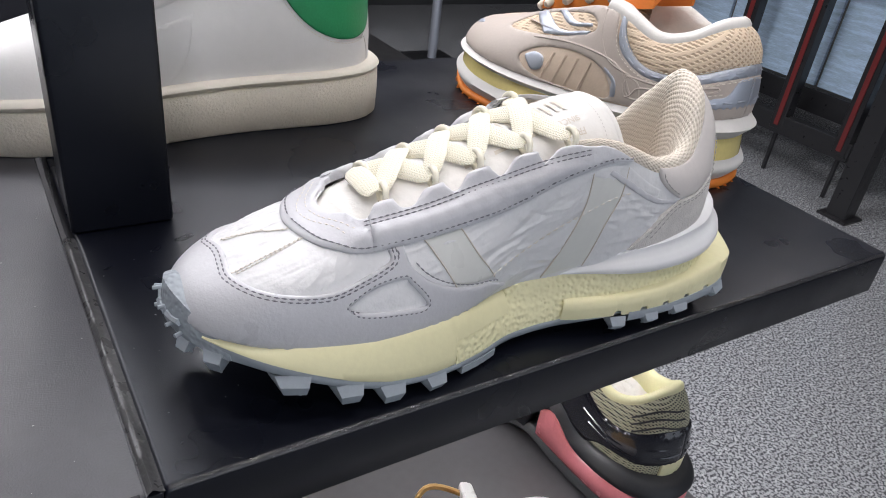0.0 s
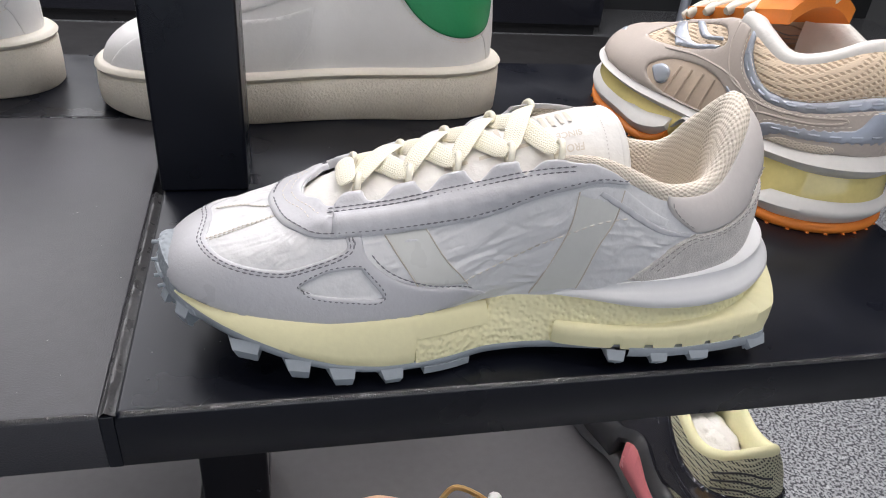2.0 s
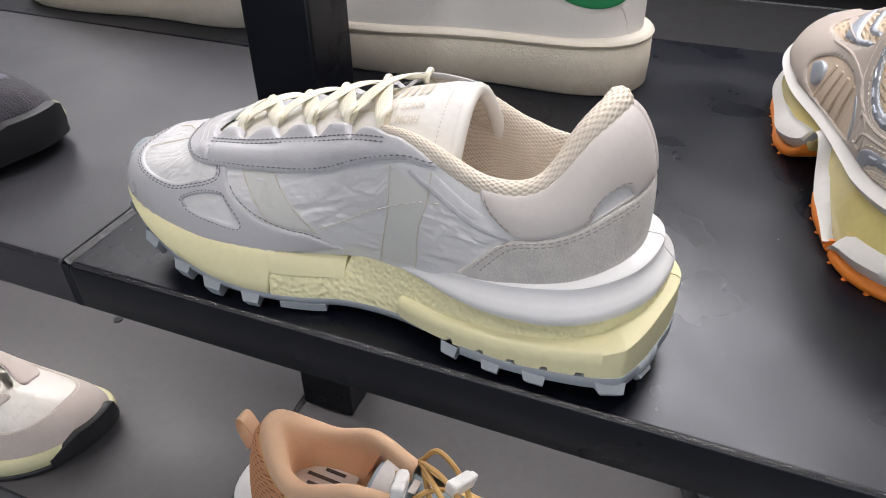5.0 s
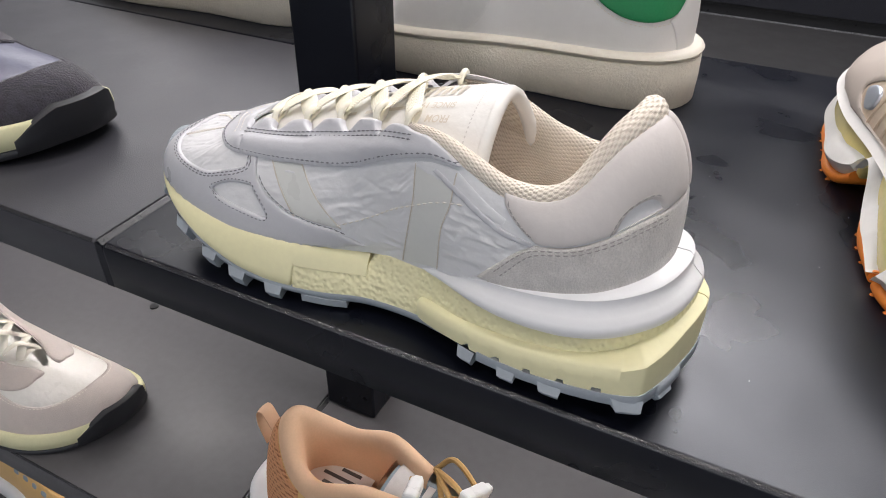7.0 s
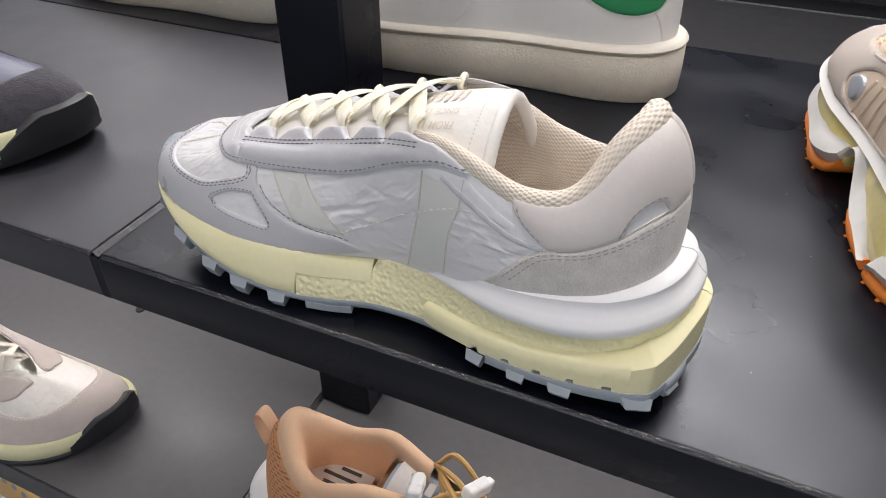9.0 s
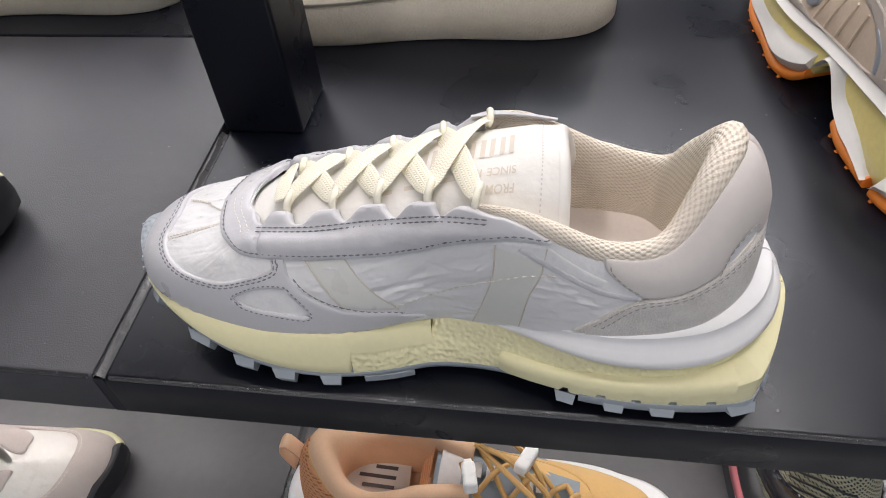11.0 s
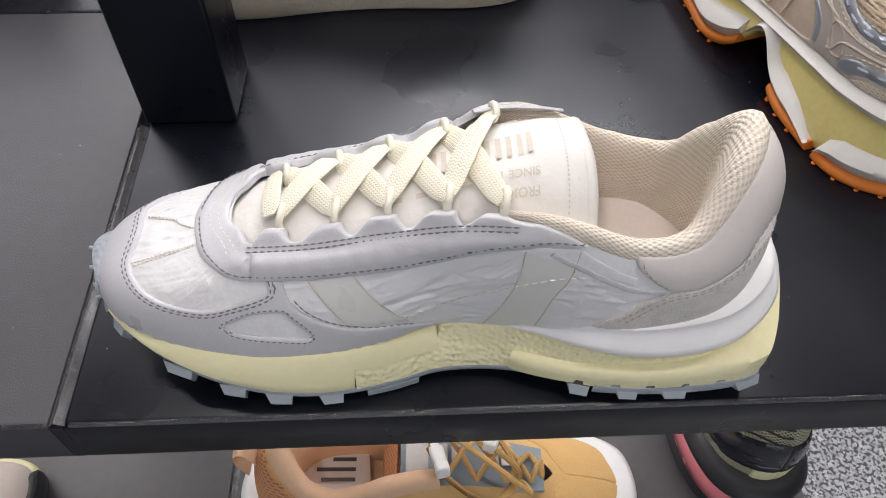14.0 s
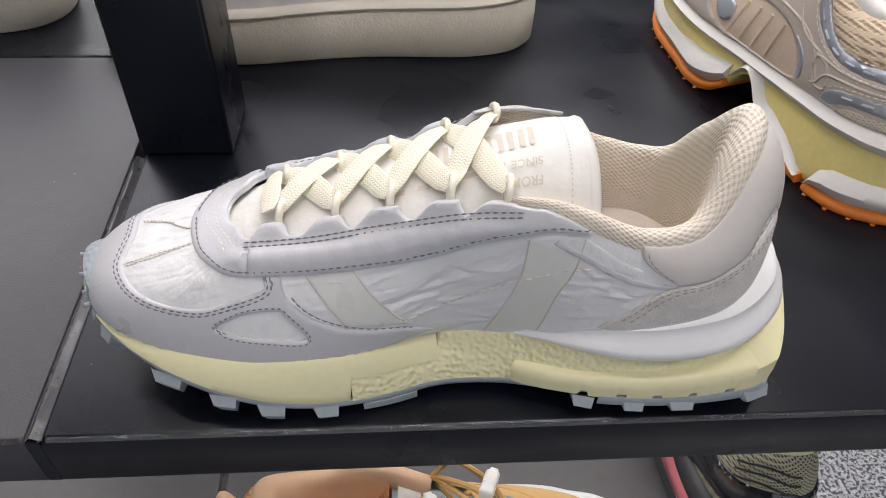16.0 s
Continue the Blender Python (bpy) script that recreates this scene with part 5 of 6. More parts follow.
# moulded pins on the toe wrap
for a, z in ((-0.5, 0.043), (-0.15, 0.046), (0.2, 0.041), (0.45, 0.036), (0.7, 0.034), (-0.3, 0.036)):
    p, nrm = sole(a)
    tube("moulding_pin", [(p[0] + nrm[0] * o, p[1] + nrm[1] * o, z) for o in (0.0, 0.0022, 0.0042)], 0.0009, M_RUBBER, hero, seg=6, per=2)
for a in (-0.35, 0.05, 0.5):
    p, nrm = sole(a)
    tan = (-nrm[1], nrm[0])
    tube("toe_rib", [(p[0] + nrm[0] * 0.0012 + tan[0] * q, p[1] + nrm[1] * 0.0012 + tan[1] * q, 0.0385 + 0.2 * abs(q)) for q in (-0.0045, 0, 0.0045)], 0.0016, M_RUBBER, hero, seg=6, per=3)
# long rib under the ball of the foot
band("tread_rib", sole, 5.7, 6.6, 8, lambda a, x: [(0.0012, lerp(LOWER, x) + 0.001), (0.001, lerp(LOWER, x) - 0.003), (-0.012, lerp(LOWER, x) - 0.003), (-0.012, lerp(LOWER, x) + 0.001)], M_RUBBER, hero)

# ---- the other shoes ----
PLAN_X = [0, 0.018, 0.07, 0.16, 0.26, 0.37, 0.455, 0.54, 0.64, 0.74, 0.84, 0.93, 0.983, 1.0]
PLAN_W = [0, 0.42, 0.74, 0.94, 1.0, 0.98, 0.90, 0.83, 0.80, 0.82, 0.82, 0.68, 0.36, 0]
TOP_X = [0.22, 0.223, 0.23, 0.25, 0.29, 0.365, 0.45, 0.54, 0.63, 0.69, 0.785, 0.860, 0.915, 0.932]
TOP_W = [0, 0.03, 0.08, 0.17, 0.29, 0.36, 0.40, 0.47, 0.60, 0.68, 0.68, 0.56, 0.28, 0]
TOP_Z = [0.044, 0.044, 0.045, 0.047, 0.052, 0.061, 0.069, 0.077, 0.082, 0.078, 0.066, 0.073, 0.090, 0.094]
BULGE = [(0.0, 0.024, 0.036, -0.010), (0.0, 0.023, 0.034, -0.010), (0.0, 0.022, 0.030, -0.009), (0.0, 0.021, 0.024, -0.008), (0.001, 0.021, 0.019, -0.007), (0.001, 0.021, 0.017, -0.008), (0.002, 0.021, 0.015, -0.012), (0.003, 0.021, 0.013, -0.016), (0.003, 0.020, 0.009, -0.018), (0.003, 0.018, 0.006, -0.016), (0.003, 0.017, 0.006, -0.014), (0.003, 0.020, 0.009, -0.016), (0.003, 0.026, 0.014, -0.014), (0.003, 0.030, 0.018, -0.011)]


def plain_last(length, width, base, tall=1.0, rise=0.008):
    """A generic sneaker's skin, toe at the origin, heel along x, standing on a sole whose top is at base(x share)."""
    foot = [(x * length, -w * width / 2, base(x)) for x, w in zip(PLAN_X, PLAN_W)]
    top = [(x * length, -w * width / 2, base(x) + z * tall) for x, w, z in zip(TOP_X, TOP_W, TOP_Z)]
    return Last(foot, top, [(a, b * tall, c, d * tall) for a, b, c, d in BULGE])


def plain_sole(length, width, grow=0.0):
    out = [(x * length + (grow if x > 0.5 else -grow) * (abs(x - 0.5) * 2) ** 4, -w * width / 2 - (grow if 0 < w else 0)) for x, w in zip(PLAN_X, PLAN_W)]
    return sole_path(out)


def layer(name, path, length, lo, hi, mat, parent, label="", a0=-13.0, a1=13.0, n=120, round_=0.0015, depth=0.03, bulge=0.001, skip=None):
    """One layer of a sole between two heights given along the share of the length."""

    def section(a, x):
        f = float(np.clip(x / length, 0, 1))
        l, h = lo(f), hi(f)
        h = max(h, l + 0.0005)
        r = min(round_, (h - l) / 3)
        return [(-r * 0.9, h), (-r * 0.2, h - r * 0.5), (bulge * 0.6, h - r * 1.2), (bulge, (l + h) / 2), (bulge * 0.5, l + r), (-r * 0.6, l), (-depth, l), (-depth, h)]

    return band(name, path, a0, a1, n, section, mat, parent, label)


def upper_of(lst, mat, parent, label="", name="upper"):
    s2, w2 = np.meshgrid(np.linspace(-1, 1, 121), np.linspace(0, 1, 25), indexing="ij")
    return skin(name, lst.at(s2, w2), mat, parent, label)


def lining_of(lst, mat, parent, start=0.58, size=1.0, floor_z=0.05, label="padded collar lining"):
    rings = []
    for s in np.concatenate([np.linspace(start, 1, 60), np.linspace(-1, -start, 60)[1:]]):
        t = cr(lst.top, np.array(abs(s) * lst.n), True)
        d = cr(lst.top, np.array(min(abs(s) * lst.n + 0.05, lst.n)), True) - cr(lst.top, np.array(abs(s) * lst.n - 0.05), True)
        nn = np.array((d[1], -d[0])) / max(np.hypot(d[0], d[1]), 1e-9)
        if abs(s) > 0.997:
            nn = np.array((1.0, 0.0))
        ring = [(t[0] - nn[0] * i * size, t[1] - nn[1] * i * size, t[2] + z * size) for i, z in PROFILE] + [(t[0] - nn[0] * 0.011 * size, t[1] - nn[1] * 0.011 * size, floor_z)]
        rings.append([(x, -y, z) for x, y, z in ring] if s < 0 else ring)
    return skin("collar_lining", np.array(rings), mat, parent, label)


def footbed(length, width, z, mat, parent, x0=0.3, x1=0.94):
    rows = []
    for f in np.linspace(x0, x1, 24):
        hw = width * 0.36 * math.sqrt(max(0.02, 1 - ((f - 0.6) / 0.36) ** 6))
        rows.append([(f * length, hw * k, z + 0.003 * k * k) for k in np.linspace(-1, 1, 7)])
    return skin("insole", np.array(rows), mat, parent)


def tongue_of(lst, mat, parent, x0, x1, z0, z1, hw0, hw1, drop=0.012, thick=0.006, label="tongue"):
    pts = []
    for f in np.linspace(0, 1, 24):
        x, zc, hw = x0 + (x1 - x0) * f, z0 + (z1 - z0) * f, hw0 + (hw1 - hw0) * f
        top = [(x, hw * v, zc - drop * f * abs(v) ** 2.2) for v in np.linspace(-1, 1, 13)]
        low = [(x, hw * v * 0.96, zc - drop * f * abs(v) ** 2.2 - thick) for v in np.linspace(1, -1, 13)]
        pts.append(top + low)
    return skin("tongue", np.array(pts), mat, parent, label, close_v=True, caps=True)


def cross_laces(lst, parent, mat, stations, rad=0.004, flat=0.25, lift=0.005, round_lace=False):
    a = [lst.at(np.array(s), np.array(0.98)) + np.array((0, 0.004, lift)) for s in stations]
    b = [lst.at(np.array(-s), np.array(0.98)) + np.array((0, -0.004, lift)) for s in stations]
    for i in range(len(stations) - 1):
        for p, q, up in ((b[i], a[i + 1], 0.002), (a[i], b[i + 1], 0.005)):
            mid = (p + q) / 2 + np.array((0, 0, up + 0.004))
            tube("lace", [p, p * 0.75 + mid * 0.25 + np.array((0, 0, 0.001)), mid, q * 0.75 + mid * 0.25 + np.array((0, 0, 0.001)), q], rad, mat, parent, seg=8, per=4, flat=1.0 if round_lace else flat)
    tube("lace", [a[0], (a[0] + b[0]) / 2 + np.array((0, 0, 0.004)), b[0]], rad, mat, parent, seg=8, per=4, flat=1.0 if round_lace else flat)


def both(fn):
    for sg in (1, -1):
        fn((lambda o: [(sg * s, w) for s, w in o][::sg]), sg)


# white sneaker with a green heel tab
def white_sneaker(m, label, heel_mat=None, heel_label=""):
    L, W = 0.318, 0.104
    t = thing("sneaker", m, label, "shoe", "shoes on the shelves")
    top = lambda f: 0.036 + 0.008 * f
    bot = lambda f: 0.006 * max(0, (0.16 - f) / 0.16) ** 2
    path = plain_sole(L, W, 0.004)
    layer("sole", path, L, bot, lambda f: top(f) - 0.006, M_CREPE, t, "thick cream crepe-textured sole", bulge=0.0012, n=160)
    layer("foxing", path, L, lambda f: top(f) - 0.0062, lambda f: top(f) + 0.001, M_CREAM, t, "smooth cream rim strip", round_=0.002, bulge=0.0018)
    lst = plain_last(L * 0.985, W * 0.95, lambda f: top(f) - 0.006, 1.10)
    upper_of(lst, M_WHITE, t, "smooth white leather")
    lining_of(lst, M_CREAM, t, floor_z=0.06)
    footbed(L, W, 0.062, M_CREAM, t)
    tongue_of(lst, M_WHITE, t, 0.082, 0.215, 0.088, 0.135, 0.010, 0.028, label="white leather tongue")

    def side(o, sg):
        stay = [(0.16, 0.90), (0.20, 0.78), (0.26, 0.66), (0.34, 0.63), (0.45, 0.68), (0.56, 0.78), (0.66, 0.90), (0.70, 0.99), (0.70, 0.99), (0.60, 0.99), (0.50, 0.99), (0.40, 0.99), (0.30, 0.97), (0.24, 0.99)]
        panel("lace_stay", lst, o(stay), 0.0011, M_WHITE, t)
        tab = [(0.705, 1.0), (0.705, 1.0), (0.712, 0.80), (0.745, 0.58), (0.80, 0.42), (0.86, 0.35), (0.91, 0.36), (0.955, 0.54), (1.0, 0.66), (1.0, 0.66), (1.0, 1.0), (1.0, 1.0), (0.93, 1.0), (0.86, 1.0)]
        if heel_mat:
            panel("heel_tab", lst, o(tab), 0.0016, heel_mat, t, label=heel_label, puff=0.001)
            stitches(lst, o([(0.700, 0.98), (0.706, 0.79), (0.738, 0.555), (0.795, 0.39), (0.86, 0.315), (0.915, 0.325), (0.96, 0.51)]), 0.0002, t, M_CREAM, gap=0.0036, long=0.0026)
        toe = [(0.10, 0.02), (0.10, 0.02), (0.125, 0.40), (0.175, 0.70), (0.19, 0.76), (0.19, 0.76), (0.30, 0.62), (0.42, 0.55), (0.52, 0.60), (0.52, 0.60), (0.50, 0.30), (0.44, 0.02), (0.44, 0.02), (0.27, 0.02)]
        panel("vamp_overlay", lst, o(toe), 0.0009, M_WHITE, t)
        quarter = [(0.915, 0.02), (0.915, 0.02), (0.895, 0.25), (0.885, 0.32), (0.885, 0.32), (0.93, 0.40), (1.0, 0.62), (1.0, 0.62), (1.0, 0.02), (1.0, 0.02)]
        panel("heel_patch", lst, o(quarter), 0.0007, M_WHITE, t)

    both(side)
    cross_laces(lst, t, M_WHITE, (0.34, 0.42, 0.50, 0.58), 0.0035)
    return t


white_sneaker(pose(-0.060, 0.361, SHELF, 0, 0, 0.5), "white leather sneaker, green heel tab, thick cream sole", M_GREEN, "green leather heel tab")
white_sneaker(pose(-0.425, 0.400, SHELF, 0, 0, 0), "plain white leather sneaker with a thick cream sole", M_WHITE, "white leather heel tab")


# bulky sand and peach runner on an orange tread
def bulky_runner(m):
    L, W = 0.290, 0.118
    t = thing("bulky_running_shoe", m, "sand and peach running shoe with silver trim and orange tread", "shoe", "shoes on the shelves")
    arch = lambda f: 0.024 * math.exp(-((f - 0.560) / 0.060) ** 2)
    bot = lambda f: 0.016 * max(0, (0.14 - f) / 0.14) ** 2 + arch(f)
    lip = lambda f: float(lerp([(0, 0.049), (0.1, 0.046), (0.3, 0.043), (0.45, 0.043), (0.6, 0.0445), (0.67, 0.047), (0.77, 0.052), (0.88, 0.0555), (1, 0.058)], f))
    brim = lambda f: float(lerp([(0, 0.037), (0.1, 0.034), (0.3, 0.031), (0.45, 0.029), (0.55, 0.029), (0.65, 0.031), (0.77, 0.035), (0.88, 0.038), (1, 0.040)], f))
    path, wide = plain_sole(L, W, 0.001), plain_sole(L, W, 0.004)
    flare = lambda f: 0.0065 * math.exp(-((f - 0.42) / 0.08) ** 2) + 0.0035 * math.exp(-((f - 0.72) / 0.09) ** 2) + 0.003 * math.exp(-((f - 0.90) / 0.07) ** 2)

    def spread(line, k):
        """The outline of the sole with its foot flared outwards under ball and heel."""

        def at(a):
            p, nrm = line(a)
            f = p[0] / L
            under = float(np.clip((f - 0.74) / 0.26, 0, 1))  # the heel is undercut
            return np.array((p[0] + nrm[0] * k * flare(f) - 0.003 * under ** 1.5, p[1] + nrm[1] * k * flare(f))), nrm

        return at

    foot = spread(wide, 1.0)
    for a0, a1 in ((-6.6, 6.6), (8.1, 9.9), (-9.9, -8.1), (10.15, 13.0), (-13.0, -10.15)):
        layer("tread", foot, L, bot, lambda f: bot(f) + 0.007, M_ORANGE, t, "orange rubber tread", a0=a0, a1=a1, n=70 if a1 - a0 > 5 else 30, bulge=0.0012)

    def gel(a, x):
        f = float(np.clip(x / L, 0, 1))
        l, h, out = bot(f) + 0.003, brim(f) + 0.004, 0.8 * flare(f)
        return [(-0.001, h), (0.12 * out + 0.0005, h * 0.7 + l * 0.3), (0.5 * out + 0.0018, h * 0.45 + l * 0.55), (0.95 * out + 0.001, h * 0.18 + l * 0.82), (out - 0.002, l), (-0.03, l), (-0.03, h)]

    band("midsole_core", spread(path, 0.0), -13.0, 13.0, 180, gel, M_GEL, t, "translucent yellow gel")
    front_top = lambda f: float(lerp([(0, 0.031), (0.15, 0.0265), (0.3, 0.0235), (0.42, 0.0230), (0.50, 0.0270)], f))
    waist_top = lambda f: bot(f) + 0.006 + float(lerp([(0.52, 0.0), (0.55, 0.006), (0.60, 0.013), (0.68, 0.0165), (0.75, 0.0135), (0.80, 0.006), (0.83, 0.0)], f))
    heel_top = lambda f: bot(f) + 0.006 + float(lerp([(0.855, 0.0), (0.87, 0.012), (0.895, 0.0175), (0.94, 0.0195), (1, 0.0205)], f))
    for a0, a1, top in ((-6.6, 6.6, front_top), (6.8, 9.9, waist_top), (-9.9, -6.8, waist_top), (10.15, 13.0, heel_top), (-13.0, -10.15, heel_top)):
        layer("midsole_pod", foot, L, lambda f: bot(f) + 0.006, top, M_GREYSOLE, t, "warm grey foam pod", a0=a0, a1=a1, n=80, round_=0.0065, bulge=0.0028)
    layer("midsole_lip", path, L, brim, lip, M_GREYSOLE, t, "warm grey foam lip", round_=0.0075, bulge=0.0045, n=150)
    for k in range(52):
        a = -12.8 + k * 25.6 / 51
        p, nrm = foot(a)
        f = p[0] / L
        if 0.47 < f < 0.66 or 0.82 < f < 0.86:
            continue
        z = bot(f)
        tube("tread_lug", [(p[0] - nrm[0] * 0.002, p[1] - nrm[1] * 0.002, z + 0.002), (p[0], p[1], z - 0.001), (p[0], p[1], max(z - 0.004, 0.0))], 0.0016, M_ORANGE, t, seg=6, per=2, up=(1, 0, 0))
    lst = plain_last(L * 0.99, W * 1.01, lambda f: lip(f) - 0.004, 0.90)
    low = lerp([(0, 0.0), (0.55, 0.0), (0.72, 0.10), (1, 0.27)], lst.top[:, 0] / L)
    lst.top[:, 2] -= low * np.array(TOP_Z) * 0.9
    upper_of(lst, M_PLEAT, t, "pleated peach satin")
    lining_of(lst, M_SATIN, t, floor_z=0.075, size=1.2)
    footbed(L, W, 0.080, M_SAND, t)
    tongue_of(lst, M_ORANGE, t, 0.08, 0.206, 0.098, 0.140, 0.012, 0.028, thick=0.010, label="orange padded tongue")

    fore = lambda line: [(0.375 + (s - 0.20) * 0.864, w) for s, w in line]
    rear = lambda line: [(0.735 + (s - 0.655) * 0.768, w) for s, w in line]

    def side(o, sg):
        mesh = [(0.685, 0.98), (0.685, 0.98), (0.70, 0.78), (0.735, 0.62), (0.79, 0.565), (0.90, 0.55), (1.0, 0.55), (1.0, 0.55), (1.0, 1.0), (1.0, 1.0), (0.93, 1.0), (0.86, 1.0), (0.80, 1.0), (0.74, 0.99)]
        panel("collar_mesh", lst, o(mesh), 0.0012, M_PEACH, t, label="peach honeycomb mesh", puff=0.002)
        lower = [(0.695, 0.03), (0.695, 0.03), (0.735, 0.125), (0.80, 0.13), (0.855, 0.12), (0.865, 0.06), (0.84, 0.02), (0.84, 0.02), (0.75, 0.02)]
        panel("lower_mesh", lst, o(rear(lower)), 0.0018, M_FINEMESH, t, label="peach mesh window")
        over = [(0.05, 0.03), (0.05, 0.03), (0.06, 0.55), (0.12, 0.75), (0.18, 0.93), (0.24, 0.985), (0.35, 0.985), (0.50, 0.985), (0.64, 0.985), (0.64, 0.985), (0.665, 0.70), (0.72, 0.52), (0.80, 0.46), (0.90, 0.45), (1.0, 0.45), (1.0, 0.45), (1.0, 0.03), (1.0, 0.03), (0.85, 0.03), (0.60, 0.03), (0.30, 0.03)]
        leaf = [(0.20, 0.28), (0.26, 0.43), (0.36, 0.46), (0.46, 0.42), (0.52, 0.30), (0.53, 0.08), (0.45, 0.05), (0.33, 0.06), (0.24, 0.12)]
        leaf = fore(leaf)
        vent = [(0.27, 0.62), (0.30, 0.84), (0.38, 0.90), (0.48, 0.90), (0.55, 0.84), (0.575, 0.70), (0.50, 0.60), (0.38, 0.56)]
        panel("overlay", lst, o(over), 0.0016, M_SAND, t, holes=[o(leaf), o(vent)], label="sand-coloured moulded overlay", per=4)
        panel("vamp_mesh", lst, o([(s * 0.97 + 0.0125, w * 0.97 + 0.022) for s, w in vent]), 0.0005, M_PEACH, t, label="peach mesh insert")
        for line in ([(0.585, 0.95), (0.60, 0.70), (0.64, 0.50), (0.70, 0.42), (0.80, 0.38)], fore([(0.22, 0.52), (0.36, 0.53), (0.50, 0.50), (0.57, 0.42), (0.60, 0.20)]), rear([(0.62, 0.40), (0.66, 0.36), (0.665, 0.18), (0.63, 0.16), (0.61, 0.30)])):
            tube("moulded_line", [lst.at(np.array(sg * s), np.array(w)) + lst.normal(np.array(sg * s), np.array(w)) * 0.0014 for s, w in line], 0.0009, M_SAND, t, seg=6, per=5)
        for poly in ([(0.660, 0.985), (0.660, 0.985), (0.683, 0.985), (0.683, 0.985), (0.698, 0.78), (0.733, 0.625), (0.79, 0.565), (0.90, 0.55), (1.0, 0.55), (1.0, 0.55), (1.0, 0.435), (1.0, 0.435), (0.90, 0.435), (0.78, 0.45), (0.715, 0.52), (0.675, 0.68)],
                     rear([(0.655, 0.05), (0.655, 0.05), (0.665, 0.16), (0.70, 0.255), (0.77, 0.295), (0.85, 0.285), (0.90, 0.285), (0.93, 0.40), (0.95, 0.425), (1.0, 0.425), (1.0, 0.425), (1.0, 0.13), (1.0, 0.13), (0.90, 0.135), (0.80, 0.150), (0.73, 0.14), (0.69, 0.05), (0.69, 0.05)])):
            panel("silver_trim", lst, o(poly), 0.0019, M_SILVER, t, label="raised silver trim", per=4)
        for line, h in (([(0.676, 0.90), (0.694, 0.66), (0.735, 0.535), (0.80, 0.50), (0.90, 0.492), (0.985, 0.492)], 0.0020), (rear([(0.70, 0.20), (0.77, 0.225), (0.85, 0.215), (0.90, 0.21), (0.985, 0.21)]), 0.0020)):
            q = smooth_loop(o(line), 10, closed=False)
            pts = lst.at(q[:, 0], q[:, 1]) + lst.normal(q[:, 0], q[:, 1]) * h
            run = np.concatenate([[0], np.cumsum(np.linalg.norm(np.diff(pts, axis=0), axis=1))])
            for start in np.arange(0.004, run[-1] - 0.007, 0.0125):
                tube("embossed_bar", [np.array([np.interp(start + d, run, pts[:, k]) for k in range(3)]) for d in (0, 0.0022, 0.0044, 0.0066)], 0.00075, M_SILVER, t, seg=6, per=2)
        for line in ([(0.655, 0.97), (0.669, 0.67), (0.71, 0.50), (0.78, 0.425), (0.90, 0.41), (0.985, 0.41)], [(0.690, 0.80), (0.728, 0.635), (0.79, 0.577), (0.90, 0.562), (0.985, 0.562)], rear([(0.668, 0.20), (0.70, 0.28), (0.77, 0.315), (0.85, 0.305), (0.895, 0.305)])):
            stitches(lst, o(line), 0.0020, t, M_CREAM, gap=0.0040, long=0.0028)
        mould = [(0.62, 0.36), (0.64, 0.40), (0.70, 0.41), (0.86, 0.385), (0.86, 0.335), (0.74, 0.345), (0.665, 0.31), (0.635, 0.18), (0.615, 0.17)]
        q = smooth_loop([(sg * a, b) for a, b in rear(mould)], 4)
        tube("moulded_line", list(lst.at(q[:, 0], q[:, 1]) + lst.normal(q[:, 0], q[:, 1]) * 0.0015), 0.0009, M_SAND, t, seg=6, per=1, closed=True)
        for poly in ([(0.325, 0.93), (0.325, 0.93), (0.37, 0.93), (0.37, 0.93), (0.455, 0.66), (0.56, 0.68), (0.56, 0.68), (0.555, 0.62), (0.555, 0.62), (0.43, 0.585), (0.40, 0.62)], [(0.41, 0.93), (0.41, 0.93), (0.44, 0.93), (0.44, 0.93), (0.50, 0.76), (0.555, 0.76), (0.555, 0.76), (0.555, 0.725), (0.48, 0.72)], fore([(0.22, 0.30), (0.25, 0.36), (0.285, 0.32), (0.29, 0.20), (0.26, 0.15), (0.235, 0.22)]), [(0.07, 0.34), (0.10, 0.33), (0.14, 0.40), (0.15, 0.46), (0.11, 0.45)], fore([(0.535, 0.10), (0.535, 0.10), (0.535, 0.28), (0.505, 0.38), (0.515, 0.40), (0.553, 0.30), (0.556, 0.10), (0.556, 0.10)])):
            panel("silver_patch", lst, o(poly), 0.0020, M_SILVER, t, label="silver trim patch", per=4)
        for k in range(4):
            s0 = 0.457 + 0.039 * k
            tube("pleat", [lst.at(np.array(sg * (s0 + 0.006 * q)), np.array(0.07 + 0.11 * q)) for q in range(4)], 0.0014, M_PLEAT, t, seg=6, per=3)

    both(side)
    cross_laces(lst, t, M_CREAM, (0.26, 0.33, 0.41, 0.49, 0.57), 0.0036, round_lace=True, lift=0.006)
    pts = [(0.188 + 0.016 * math.sin(k * 1.3), 0.012 * math.cos(k * 1.1), 0.138 + 0.006 * math.sin(k * 2.1)) for k in range(12)]
    tube("lace", pts, 0.0042, M_CREAM, t, seg=8, per=5)
    pts = [(0.205 + 0.014 * math.sin(k * 1.7 + 1), 0.018 * math.cos(k * 1.3), 0.146 + 0.006 * math.sin(k * 2.3)) for k in range(9)]
    tube("lace", pts, 0.0044, M_CREAM, t, seg=8, per=5)
    return t


bulky_runner(pose(0.4137, 0.408, SHELF, 0, 0, -82))


